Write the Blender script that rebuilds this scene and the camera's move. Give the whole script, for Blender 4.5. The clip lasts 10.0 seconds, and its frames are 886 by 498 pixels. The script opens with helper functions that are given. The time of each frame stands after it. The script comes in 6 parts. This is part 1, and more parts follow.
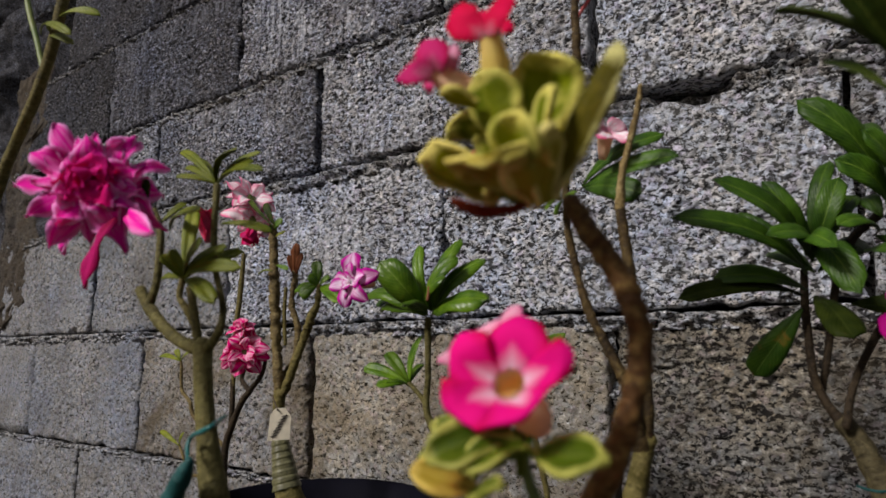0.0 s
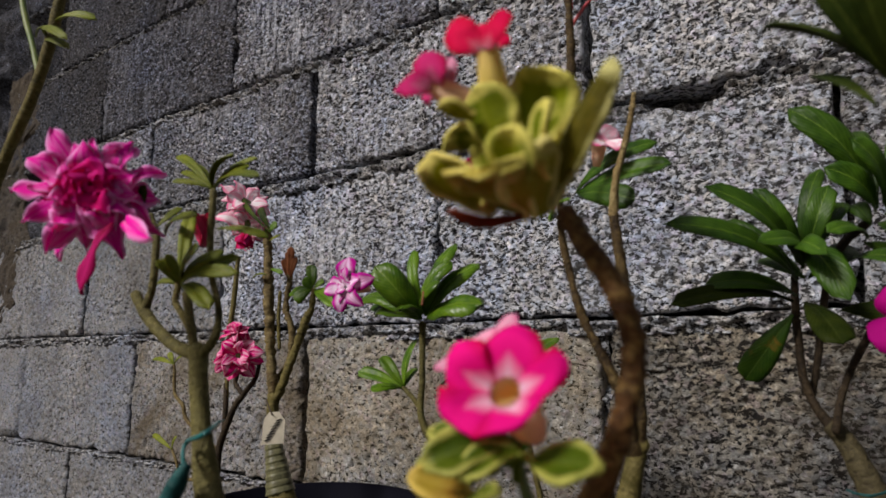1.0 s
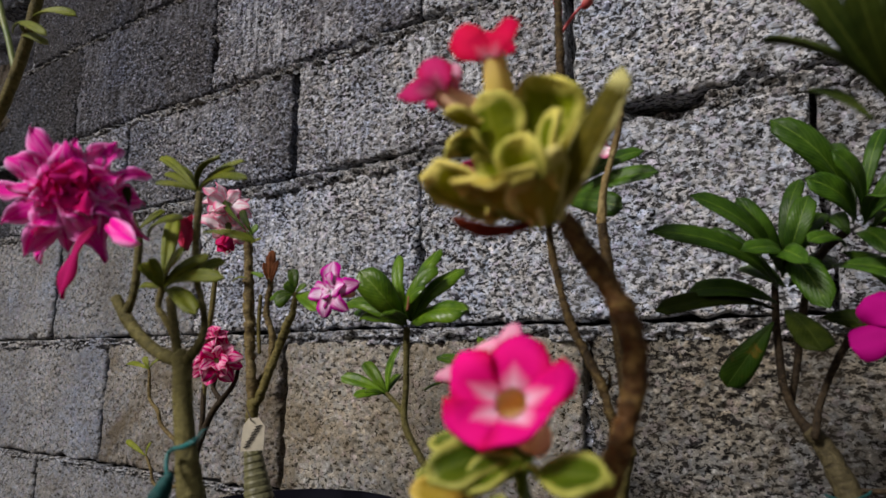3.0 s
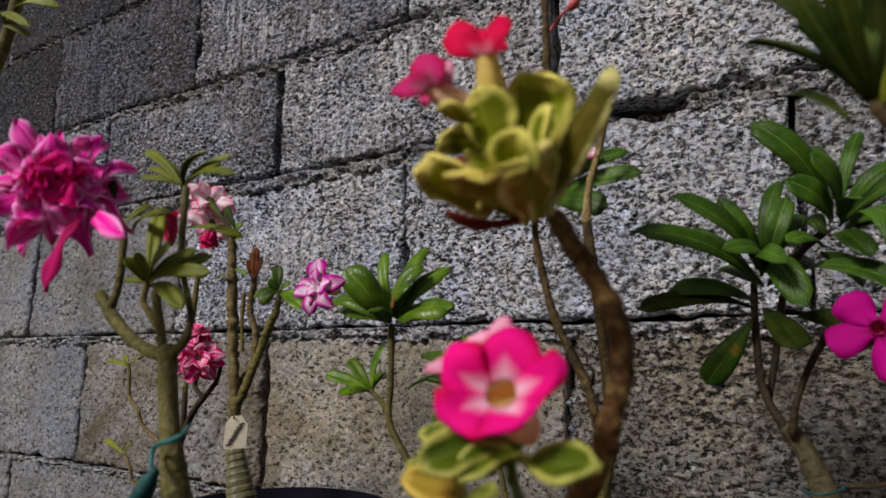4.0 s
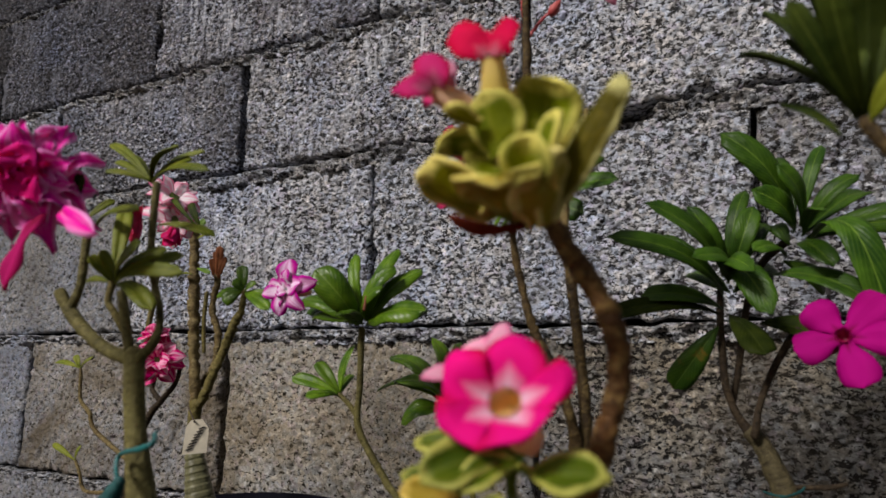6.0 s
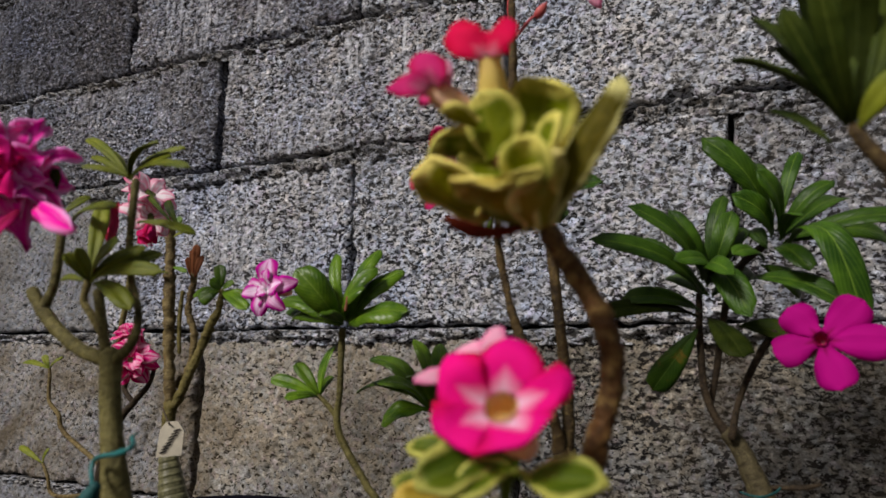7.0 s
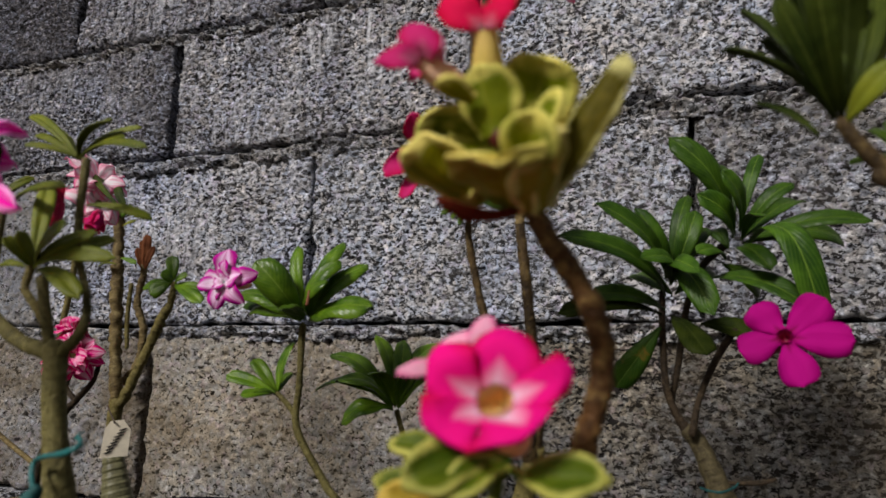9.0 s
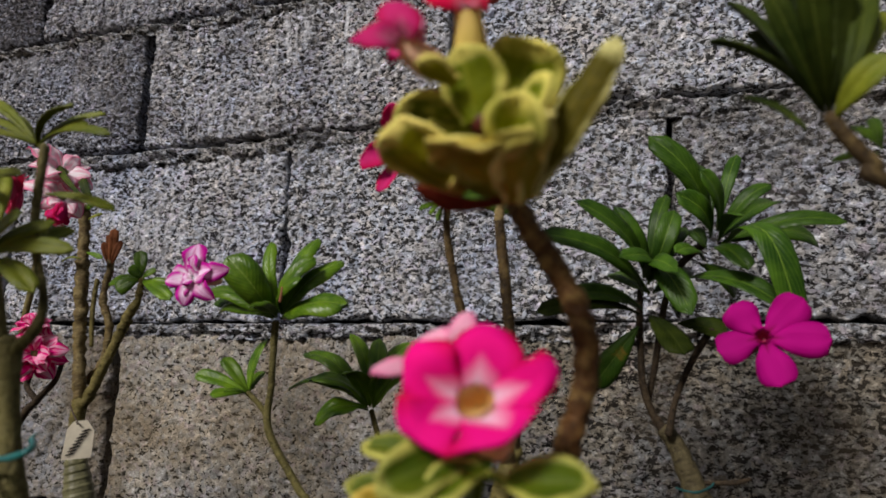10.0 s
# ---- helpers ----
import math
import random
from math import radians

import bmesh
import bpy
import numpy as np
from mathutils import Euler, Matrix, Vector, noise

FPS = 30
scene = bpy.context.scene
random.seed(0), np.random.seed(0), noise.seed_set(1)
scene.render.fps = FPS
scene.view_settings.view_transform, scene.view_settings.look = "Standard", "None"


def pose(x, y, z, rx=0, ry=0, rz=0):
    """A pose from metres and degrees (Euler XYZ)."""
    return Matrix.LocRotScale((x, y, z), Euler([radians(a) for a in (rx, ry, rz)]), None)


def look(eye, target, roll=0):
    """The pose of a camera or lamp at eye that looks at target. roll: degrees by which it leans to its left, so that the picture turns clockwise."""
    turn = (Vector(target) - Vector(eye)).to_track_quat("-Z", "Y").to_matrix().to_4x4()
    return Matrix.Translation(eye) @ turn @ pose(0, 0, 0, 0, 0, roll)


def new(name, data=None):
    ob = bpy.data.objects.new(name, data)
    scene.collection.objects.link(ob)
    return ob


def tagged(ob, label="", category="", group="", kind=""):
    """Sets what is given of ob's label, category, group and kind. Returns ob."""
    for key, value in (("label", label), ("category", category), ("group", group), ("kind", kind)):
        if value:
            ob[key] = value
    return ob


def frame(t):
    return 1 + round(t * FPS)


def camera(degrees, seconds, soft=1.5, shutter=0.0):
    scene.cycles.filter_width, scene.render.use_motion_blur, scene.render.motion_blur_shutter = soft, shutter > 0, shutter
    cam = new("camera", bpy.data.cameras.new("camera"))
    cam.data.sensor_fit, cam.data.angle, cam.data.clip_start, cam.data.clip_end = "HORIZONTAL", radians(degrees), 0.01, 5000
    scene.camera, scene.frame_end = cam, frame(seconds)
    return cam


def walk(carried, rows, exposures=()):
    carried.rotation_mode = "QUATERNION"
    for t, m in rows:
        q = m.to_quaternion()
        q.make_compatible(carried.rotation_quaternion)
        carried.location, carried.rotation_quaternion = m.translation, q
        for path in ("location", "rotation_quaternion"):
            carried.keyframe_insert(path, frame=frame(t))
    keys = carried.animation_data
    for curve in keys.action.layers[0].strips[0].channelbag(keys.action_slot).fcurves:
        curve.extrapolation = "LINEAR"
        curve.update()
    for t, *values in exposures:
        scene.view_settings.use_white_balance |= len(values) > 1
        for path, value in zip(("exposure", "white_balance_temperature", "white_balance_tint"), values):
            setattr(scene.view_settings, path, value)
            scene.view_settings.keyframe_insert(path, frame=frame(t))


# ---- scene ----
cam = camera(73.0, 10.0, soft=1.6)
PATH = [
    (0, (0.38745, -0.56737, 0.56366), (-0.162, 0.25057, 0.73419), -0.24),
    (0.5, (0.38821, -0.56875, 0.56399), (-0.15716, 0.25152, 0.73642), -0.22),
    (1, (0.388, -0.56973, 0.56481), (-0.15193, 0.25361, 0.7397), -0.15),
    (1.5, (0.38792, -0.57068, 0.56581), (-0.14552, 0.25641, 0.74292), -0.12),
    (2, (0.38661, -0.5709, 0.56638), (-0.13847, 0.26119, 0.74503), -0.08),
    (3.5, (0.38146, -0.57271, 0.5654), (-0.11415, 0.27665, 0.74696), 0.04),
    (4, (0.38145, -0.57409, 0.56427), (-0.10068, 0.28303, 0.74562), 0.12),
    (4.5, (0.37999, -0.57499, 0.56367), (-0.0888, 0.28957, 0.74466), 0.17),
    (5, (0.37712, -0.57519, 0.56385), (-0.0759, 0.29758, 0.7456), 0.25),
    (5.5, (0.37459, -0.57559, 0.56475), (-0.06399, 0.30429, 0.74768), 0.34),
    (7, (0.36772, -0.57557, 0.56614), (-0.0193, 0.32774, 0.75117), 0.56),
    (7.5, (0.36601, -0.57471, 0.56579), (-0.00405, 0.33563, 0.75109), 0.64),
    (8, (0.36307, -0.57344, 0.56516), (0.01115, 0.34412, 0.75018), 0.69),
    (8.5, (0.36048, -0.57159, 0.5647), (0.02476, 0.3521, 0.74932), 0.75),
    (9, (0.35828, -0.5705, 0.56446), (0.04025, 0.35948, 0.74883), 0.80),
    (9.5, (0.35692, -0.56807, 0.5641), (0.05621, 0.36765, 0.74855), 0.90),
    (10, (0.35578, -0.56412, 0.56423), (0.07456, 0.37769, 0.74834), 0.95),
]
walk(cam, [(t, look(eye, target, roll)) for t, eye, target, roll in PATH])
# a small phone lens: near things go soft
cam.data.dof.use_dof = True
cam.data.dof.focus_distance = 0.75
cam.data.dof.aperture_fstop = 14.0

# ---- light: open shade under a bright overcast sky ----
world = bpy.data.worlds.new("sky")
scene.world = world
world.use_nodes = True
wn = world.node_tree
sky = wn.nodes.new("ShaderNodeTexSky")
sky.sky_type, sky.sun_disc = "NISHITA", False
sky.sun_elevation, sky.sun_rotation = radians(40), radians(200)
sky.dust_density, sky.ozone_density = 4.0, 1.0
wn.links.new(sky.outputs[0], wn.nodes["Background"].inputs[0])
wn.nodes["Background"].inputs[1].default_value = 0.040
sun = new("sun", bpy.data.lights.new("sun", "SUN"))
sun.data.energy, sun.data.angle, sun.data.color = 3.28, radians(12), (1.0, 0.97, 0.97)
sun.matrix_world = look((-1.6, -4.6, 4.1), (0.1, 0, 0.3))
scene.view_settings.exposure = 0.08
scene.view_settings.use_white_balance = True
scene.view_settings.white_balance_temperature, scene.view_settings.white_balance_tint = 6650, 11

# ---- materials ----


class Nodes:
    """A short hand for building a node material."""

    def __init__(self, name):
        self.mat = bpy.data.materials.new(name)
        self.mat.use_nodes = True
        self.t = self.mat.node_tree
        self.bsdf = self.t.nodes["Principled BSDF"]

    def add(self, kind, **values):
        n = self.t.nodes.new("ShaderNode" + kind)
        for k, v in values.items():
            n.inputs[k.replace("_", " ")].default_value = v
        return n

    def link(self, a, b):
        self.t.links.new(a, b)

    def noise(self, vec, scale, detail=4.0, rough=0.6, distortion=0.0):
        n = self.add("TexNoise", Scale=scale, Detail=detail, Roughness=rough, Distortion=distortion)
        self.link(vec, n.inputs["Vector"])
        return n.outputs["Fac"]

    def ramp(self, fac, *stops):
        n = self.t.nodes.new("ShaderNodeValToRGB")
        e = n.color_ramp.elements
        while len(e) < len(stops):
            e.new(0.5)
        for el, (p, c) in zip(e, stops):
            el.position = p
            el.color = (*c, 1) if not isinstance(c, (int, float)) else (c, c, c, 1)
        self.link(fac, n.inputs[0])
        return n.outputs[0]

    def math(self, op, a, b=0.0, clamp=False):
        n = self.t.nodes.new("ShaderNodeMath")
        n.operation, n.use_clamp = op, clamp
        for i, v in enumerate((a, b)):
            if isinstance(v, (int, float)):
                n.inputs[i].default_value = v
            else:
                self.link(v, n.inputs[i])
        return n.outputs[0]

    def mix(self, fac, a, b, blend="MIX"):
        n = self.t.nodes.new("ShaderNodeMix")
        n.data_type, n.blend_type = "RGBA", blend
        for slot, v in ((n.inputs[0], fac), (n.inputs[6], a), (n.inputs[7], b)):
            if isinstance(v, (int, float)):
                slot.default_value = v
            elif isinstance(v, tuple):
                slot.default_value = (*v, 1)
            else:
                self.link(v, slot)
        return n.outputs[2]

    def position(self):
        return self.add("NewGeometry").outputs["Position"]

    def uv(self):
        n = self.t.nodes.new("ShaderNodeSeparateXYZ")
        self.link(self.add("TexCoord").outputs["UV"], n.inputs[0])
        return n.outputs[0], n.outputs[1]

    def random(self):
        return self.t.nodes.new("ShaderNodeObjectInfo").outputs["Random"]

    def done(self, color, rough=0.6, bump=None, strength=0.3, dist=0.001, spec=0.5, sss=0.0, sss_r=(0.5, 0.2, 0.1), metal=0.0, trans=0.0):
        b = self.bsdf
        for slot, v in (("Base Color", color), ("Roughness", rough)):
            if isinstance(v, tuple):
                b.inputs[slot].default_value = (*v, 1)
            elif isinstance(v, (int, float)):
                b.inputs[slot].default_value = v
            else:
                self.link(v, b.inputs[slot])
        b.inputs["Specular IOR Level"].default_value = spec
        b.inputs["Metallic"].default_value = metal
        if sss:
            b.inputs["Subsurface Weight"].default_value = sss
            b.inputs["Subsurface Radius"].default_value = sss_r
            b.inputs["Subsurface Scale"].default_value = 0.002
        if bump is not None:
            n = self.add("Bump", Strength=strength, Distance=dist)
            self.link(bump, n.inputs["Height"])
            self.link(n.outputs[0], b.inputs["Normal"])
        if trans:
            tr = self.add("BsdfTranslucent")
            if isinstance(color, tuple):
                tr.inputs[0].default_value = (*color, 1)
            else:
                self.link(color, tr.inputs[0])
            m = self.add("MixShader", Fac=trans)
            self.link(b.outputs[0], m.inputs[1])
            self.link(tr.outputs[0], m.inputs[2])
            self.link(m.outputs[0], self.t.nodes["Material Output"].inputs[0])
        return self.mat


def block_material(name, dark, mid, light, tan, grain=1.0, stain=0.5, pores=1, lime=0.0, bloom=0.35, open_=0.0, relief=0.5):
    """Weathered cement block: crisp light and dark aggregate, pits painted near black for their shade, soot, lime runs,
    brown run-off.
    """
    n = Nodes(name)
    p = n.position()
    flat = n.t.nodes.new("ShaderNodeVectorMath")
    flat.operation = "MULTIPLY"
    flat.inputs[1].default_value = (0.85, 1.0, 1.3)
    n.link(p, flat.inputs[0])
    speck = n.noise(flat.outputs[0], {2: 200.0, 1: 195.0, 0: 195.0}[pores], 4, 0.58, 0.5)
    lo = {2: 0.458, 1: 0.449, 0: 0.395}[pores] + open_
    # low specks: dark stones, and pore shade painted in near black
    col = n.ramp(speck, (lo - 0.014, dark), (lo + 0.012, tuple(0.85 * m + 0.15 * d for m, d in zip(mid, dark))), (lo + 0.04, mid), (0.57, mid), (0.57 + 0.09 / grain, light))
    vo = n.add("TexVoronoi", Scale=170.0)
    n.link(p, vo.inputs["Vector"])
    sep = n.t.nodes.new("ShaderNodeSeparateColor")
    n.link(vo.outputs["Color"], sep.inputs[0])
    stones = n.ramp(sep.outputs[0], (0.0, 0.5), (0.16, 0.9), (0.75, 1.06), (0.95, 1.3))
    col = n.mix(0.75 * min(1, grain), col, n.mix(1.0, col, stones, "MULTIPLY"))
    # hollows of the pit bump get a near-black colour standing in for shade
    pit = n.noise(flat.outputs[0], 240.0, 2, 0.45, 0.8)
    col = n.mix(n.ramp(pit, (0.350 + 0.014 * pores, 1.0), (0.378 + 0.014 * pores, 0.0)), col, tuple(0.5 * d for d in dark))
    fine = n.noise(p, 480.0, 3, 0.72)
    col = n.mix(0.35, col, n.mix(1.0, col, n.ramp(fine, (0.36, 0.25), (0.5, 0.95), (0.62, 1.9)), "MULTIPLY"))
    tint = n.ramp(sep.outputs[1], (0.0, (1.07, 1.0, 0.93)), (0.4, (1.0, 1.0, 1.0)), (0.75, (0.92, 1.0, 1.14)), (1.0, (1.06, 0.96, 1.08)))
    col = n.mix(0.85, col, n.mix(1.0, col, tint, "MULTIPLY"))
    # brown and violet-grey weathering in soft patches
    patch = n.noise(p, 11.0, 4, 0.6, 0.4)
    col = n.mix(n.math("MULTIPLY", n.ramp(patch, (0.50, 0.0), (0.66, 1.0)), bloom), col, tuple(0.5 * m + 0.5 * t for m, t in zip(dark, tan)))
    hue = n.ramp(n.noise(p, 5.5, 3, 0.55), (0.36, (1.04, 1.0, 0.95)), (0.5, (1.0, 1.0, 1.0)), (0.64, (0.93, 0.98, 1.1)))
    col = n.mix(1.0, col, hue, "MULTIPLY")
    if lime:
        run = n.t.nodes.new("ShaderNodeVectorMath")
        run.operation = "MULTIPLY"
        run.inputs[1].default_value = (1.0, 1.0, 0.10)
        n.link(p, run.inputs[0])
        streak = n.ramp(n.noise(run.outputs[0], 120.0, 4, 0.65), (0.50, 0.0), (0.62, 1.0))
        where = n.ramp(n.noise(p, 9.0, 3, 0.5, 0.3), (0.46, 0.0), (0.60, 1.0))
        col = n.mix(n.math("MULTIPLY", n.math("MULTIPLY", streak, where), lime), col, tuple(0.9 * c for c in light))
    broad = n.noise(p, 7.0, 6, 0.65, 0.6)
    col = n.mix(n.math("MULTIPLY", n.ramp(broad, (0.42, 0.0), (0.66, 1.0)), stain), col, n.mix(0.5, tan, n.mix(1.0, col, tan, "OVERLAY")))
    soot = n.noise(p, 3.2, 6, 0.7)
    col = n.mix(n.math("MULTIPLY", n.ramp(soot, (0.47, 0.0), (0.68, 1.0)), 0.45), col, n.mix(0.6, dark, col))
    tone = n.ramp(n.random(), (0.0, 0.9), (1.0, 1.1))
    col = n.mix(1.0, col, tone, "MULTIPLY")
    bump = n.math("ADD", n.math("MULTIPLY", n.ramp(pit, (0.28, 0.0), (0.40, 1.0)), 0.9), n.math("MULTIPLY", speck, 2.4))
    return n.done(col, 0.92, bump, relief, 0.0012, 0.15)


M_BLOCK = {}
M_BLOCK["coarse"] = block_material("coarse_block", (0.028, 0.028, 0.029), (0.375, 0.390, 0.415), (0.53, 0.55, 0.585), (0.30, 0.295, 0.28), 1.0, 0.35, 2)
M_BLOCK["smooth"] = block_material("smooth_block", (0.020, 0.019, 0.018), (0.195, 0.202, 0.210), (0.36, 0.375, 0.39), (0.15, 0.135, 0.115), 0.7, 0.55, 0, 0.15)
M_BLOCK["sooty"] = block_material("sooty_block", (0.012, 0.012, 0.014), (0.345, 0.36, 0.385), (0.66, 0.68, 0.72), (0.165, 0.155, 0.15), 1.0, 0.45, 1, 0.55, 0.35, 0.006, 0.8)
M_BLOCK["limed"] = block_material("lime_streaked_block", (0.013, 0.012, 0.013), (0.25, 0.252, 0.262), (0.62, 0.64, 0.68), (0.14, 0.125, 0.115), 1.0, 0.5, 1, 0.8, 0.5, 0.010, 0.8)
M_BLOCK["black"] = block_material("near_black_block", (0.008, 0.008, 0.009), (0.080, 0.082, 0.096), (0.27, 0.28, 0.325), (0.06, 0.053, 0.048), 1.2, 0.35, 1, 0.45, 0.45, 0.015, 0.9)
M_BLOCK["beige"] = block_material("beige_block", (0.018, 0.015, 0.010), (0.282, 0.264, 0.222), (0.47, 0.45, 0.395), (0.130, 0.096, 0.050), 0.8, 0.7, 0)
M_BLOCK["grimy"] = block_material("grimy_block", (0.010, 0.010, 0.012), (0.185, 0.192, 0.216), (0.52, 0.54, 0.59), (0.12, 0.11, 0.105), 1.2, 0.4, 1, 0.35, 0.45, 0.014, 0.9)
M_BLOCK["darker_grey"] = block_material("darker_grey_block", (0.013, 0.012, 0.012), (0.20, 0.202, 0.205), (0.43, 0.435, 0.44), (0.15, 0.138, 0.12), 1.0, 0.5, 1)
# brown block whose colour is also lowered to hold the leafy plant's shade
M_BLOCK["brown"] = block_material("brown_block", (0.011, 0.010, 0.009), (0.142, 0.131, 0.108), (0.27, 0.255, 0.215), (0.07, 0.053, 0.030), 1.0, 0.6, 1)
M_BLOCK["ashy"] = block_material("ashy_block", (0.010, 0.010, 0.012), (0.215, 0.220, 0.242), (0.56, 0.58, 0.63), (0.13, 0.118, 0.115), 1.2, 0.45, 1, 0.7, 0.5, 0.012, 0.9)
M_BLOCK["darkest"] = block_material("darkest_block", (0.007, 0.007, 0.008), (0.048, 0.049, 0.056), (0.17, 0.175, 0.20), (0.045, 0.04, 0.036), 1.1, 0.4, 1, 0.3, 0.45, 0.012, 0.9)
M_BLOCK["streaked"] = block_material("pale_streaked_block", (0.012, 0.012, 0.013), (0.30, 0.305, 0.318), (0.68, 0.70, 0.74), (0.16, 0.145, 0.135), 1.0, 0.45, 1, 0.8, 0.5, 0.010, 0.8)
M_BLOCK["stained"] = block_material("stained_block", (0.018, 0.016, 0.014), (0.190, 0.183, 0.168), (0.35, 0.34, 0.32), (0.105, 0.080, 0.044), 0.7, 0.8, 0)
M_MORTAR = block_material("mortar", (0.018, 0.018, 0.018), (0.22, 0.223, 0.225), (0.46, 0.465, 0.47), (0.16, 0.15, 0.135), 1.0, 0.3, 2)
M_PLASTER = block_material("brown_mud_plaster", (0.02, 0.016, 0.012), (0.062, 0.053, 0.042), (0.12, 0.108, 0.088), (0.11, 0.085, 0.055), 0.6, 0.6, 0)


def leaf_material(name, base, young, rib, gloss=0.35, margin=None, spot=None, spec=0.22, lip=0.52, mottle=0.60):
    """Fleshy leaf: paler midrib, faint side veins, an optional yellow margin."""
    n = Nodes(name)
    u, v = n.uv()
    p = n.position()
    off = n.math("ABSOLUTE", n.math("SUBTRACT", v, 0.5))
    tone = n.noise(p, 60.0, 4, 0.6)
    col = n.mix(n.ramp(tone, (0.35, 0.0), (0.7, 1.0)), base, young)
    vein = n.math("SINE", n.math("MULTIPLY", n.math("SUBTRACT", u, n.math("MULTIPLY", off, 0.7)), 75.0))
    col = n.mix(n.math("MULTIPLY", n.math("MAXIMUM", vein, 0.0), 0.12), col, rib)
    if margin:
        rim = n.math("MAXIMUM", off, n.math("MULTIPLY", n.math("SUBTRACT", u, lip), 0.98))
        wob = n.math("ADD", rim, n.math("MULTIPLY", n.math("SUBTRACT", n.noise(p, 160.0, 3, 0.6), 0.5), 0.22))
        col = n.mix(n.math("MULTIPLY", n.ramp(wob, (0.36, 0.0), (0.46, 1.0)), n.ramp(n.noise(p, 85.0, 3, 0.6), (0.36, 0.25), (0.58, 1.0))), col, margin)
        col = n.mix(n.ramp(n.noise(p, 70.0, 3, 0.5), (mottle, 0.0), (mottle + 0.10, 0.7)), col, margin)
    col = n.mix(n.ramp(off, (0.008, 0.6), (0.03, 0.0)), col, rib)
    if spot:
        col = n.mix(n.ramp(n.noise(p, 75.0, 4, 0.6), (0.55, 0.0), (0.68, 0.8)), col, spot)
    col = n.mix(1.0, col, n.ramp(n.random(), (0.0, 0.75), (1.0, 1.2)), "MULTIPLY")
    bump = n.math("ADD", n.math("MULTIPLY", vein, 0.16), n.math("ADD", n.noise(p, 300.0, 3, 0.6), n.math("MULTIPLY", n.noise(p, 90.0, 2, 0.5), 1.5)))
    return n.done(col, gloss, bump, 0.5, 0.0007, spec, trans=0.12)


M_LEAF = leaf_material("green_leaf", (0.013, 0.042, 0.003), (0.054, 0.122, 0.008), (0.15, 0.24, 0.03), 0.42, spec=0.2)
M_LEAF_BRIGHT = leaf_material("bright_green_leaf", (0.035, 0.092, 0.004), (0.125, 0.225, 0.010), (0.20, 0.30, 0.04), 0.32, spec=0.3)
M_LEAF_OLIVE = leaf_material("olive_leaf", (0.085, 0.115, 0.006), (0.20, 0.215, 0.016), (0.26, 0.27, 0.04), 0.45)
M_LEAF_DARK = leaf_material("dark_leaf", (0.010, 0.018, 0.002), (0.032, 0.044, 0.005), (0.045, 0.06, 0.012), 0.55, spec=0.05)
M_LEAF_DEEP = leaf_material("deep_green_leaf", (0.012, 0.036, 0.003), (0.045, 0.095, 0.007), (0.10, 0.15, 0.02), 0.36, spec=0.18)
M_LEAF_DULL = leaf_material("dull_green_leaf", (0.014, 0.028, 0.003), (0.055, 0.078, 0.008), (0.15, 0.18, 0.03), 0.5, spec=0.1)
M_LEAF_SPOT = leaf_material("blemished_leaf", (0.02, 0.062, 0.006), (0.06, 0.13, 0.012), (0.13, 0.2, 0.04), 0.4, None, (0.30, 0.13, 0.02), spec=0.2)
M_LEAF_VAR = leaf_material("variegated_leaf", (0.040, 0.075, 0.002), (0.13, 0.17, 0.008), (0.16, 0.2, 0.02), 0.42, (0.47, 0.46, 0.10), lip=0.49, spec=0.14)
M_LEAF_YELLOWED = leaf_material("yellowed_leaf", (0.20, 0.13, 0.01), (0.38, 0.27, 0.03), (0.4, 0.3, 0.06), 0.5, (0.55, 0.40, 0.08), (0.26, 0.10, 0.015), lip=0.47)
# curled head: pale rims and blotches are variegation plus painted highlights on lit ridges
M_LEAF_CURL = leaf_material("curled_variegated_leaf", (0.14, 0.138, 0.002), (0.40, 0.355, 0.008), (0.36, 0.32, 0.03), 0.5, (0.86, 0.73, 0.20), (0.17, 0.085, 0.008), spec=0.06, lip=0.42, mottle=0.53)
M_LEAF_CURL_GREEN = leaf_material("curled_green_leaf", (0.066, 0.105, 0.002), (0.26, 0.29, 0.007), (0.30, 0.31, 0.03), 0.5, (0.84, 0.75, 0.18), spec=0.06, lip=0.42, mottle=0.57)
M_LEAF_CREAM = leaf_material("cream_mottled_leaf", (0.26, 0.22, 0.012), (0.50, 0.43, 0.05), (0.45, 0.4, 0.06), 0.5, (0.85, 0.74, 0.26), spec=0.06, lip=0.36)
M_LEAF_BLUNT = leaf_material("blunt_olive_leaf", (0.036, 0.032, 0.002), (0.095, 0.080, 0.004), (0.14, 0.12, 0.03), 0.45, (0.70, 0.66, 0.26), (0.17, 0.13, 0.015), spec=0.04, lip=0.47)
M_DRY = leaf_material("dry_bract", (0.10, 0.03, 0.012), (0.18, 0.065, 0.025), (0.2, 0.09, 0.04), 0.7, spec=0.08)
M_LEAF_RED = leaf_material("red_brown_leaf", (0.085, 0.012, 0.006), (0.17, 0.030, 0.012), (0.12, 0.03, 0.012), 0.8, spec=0.05)


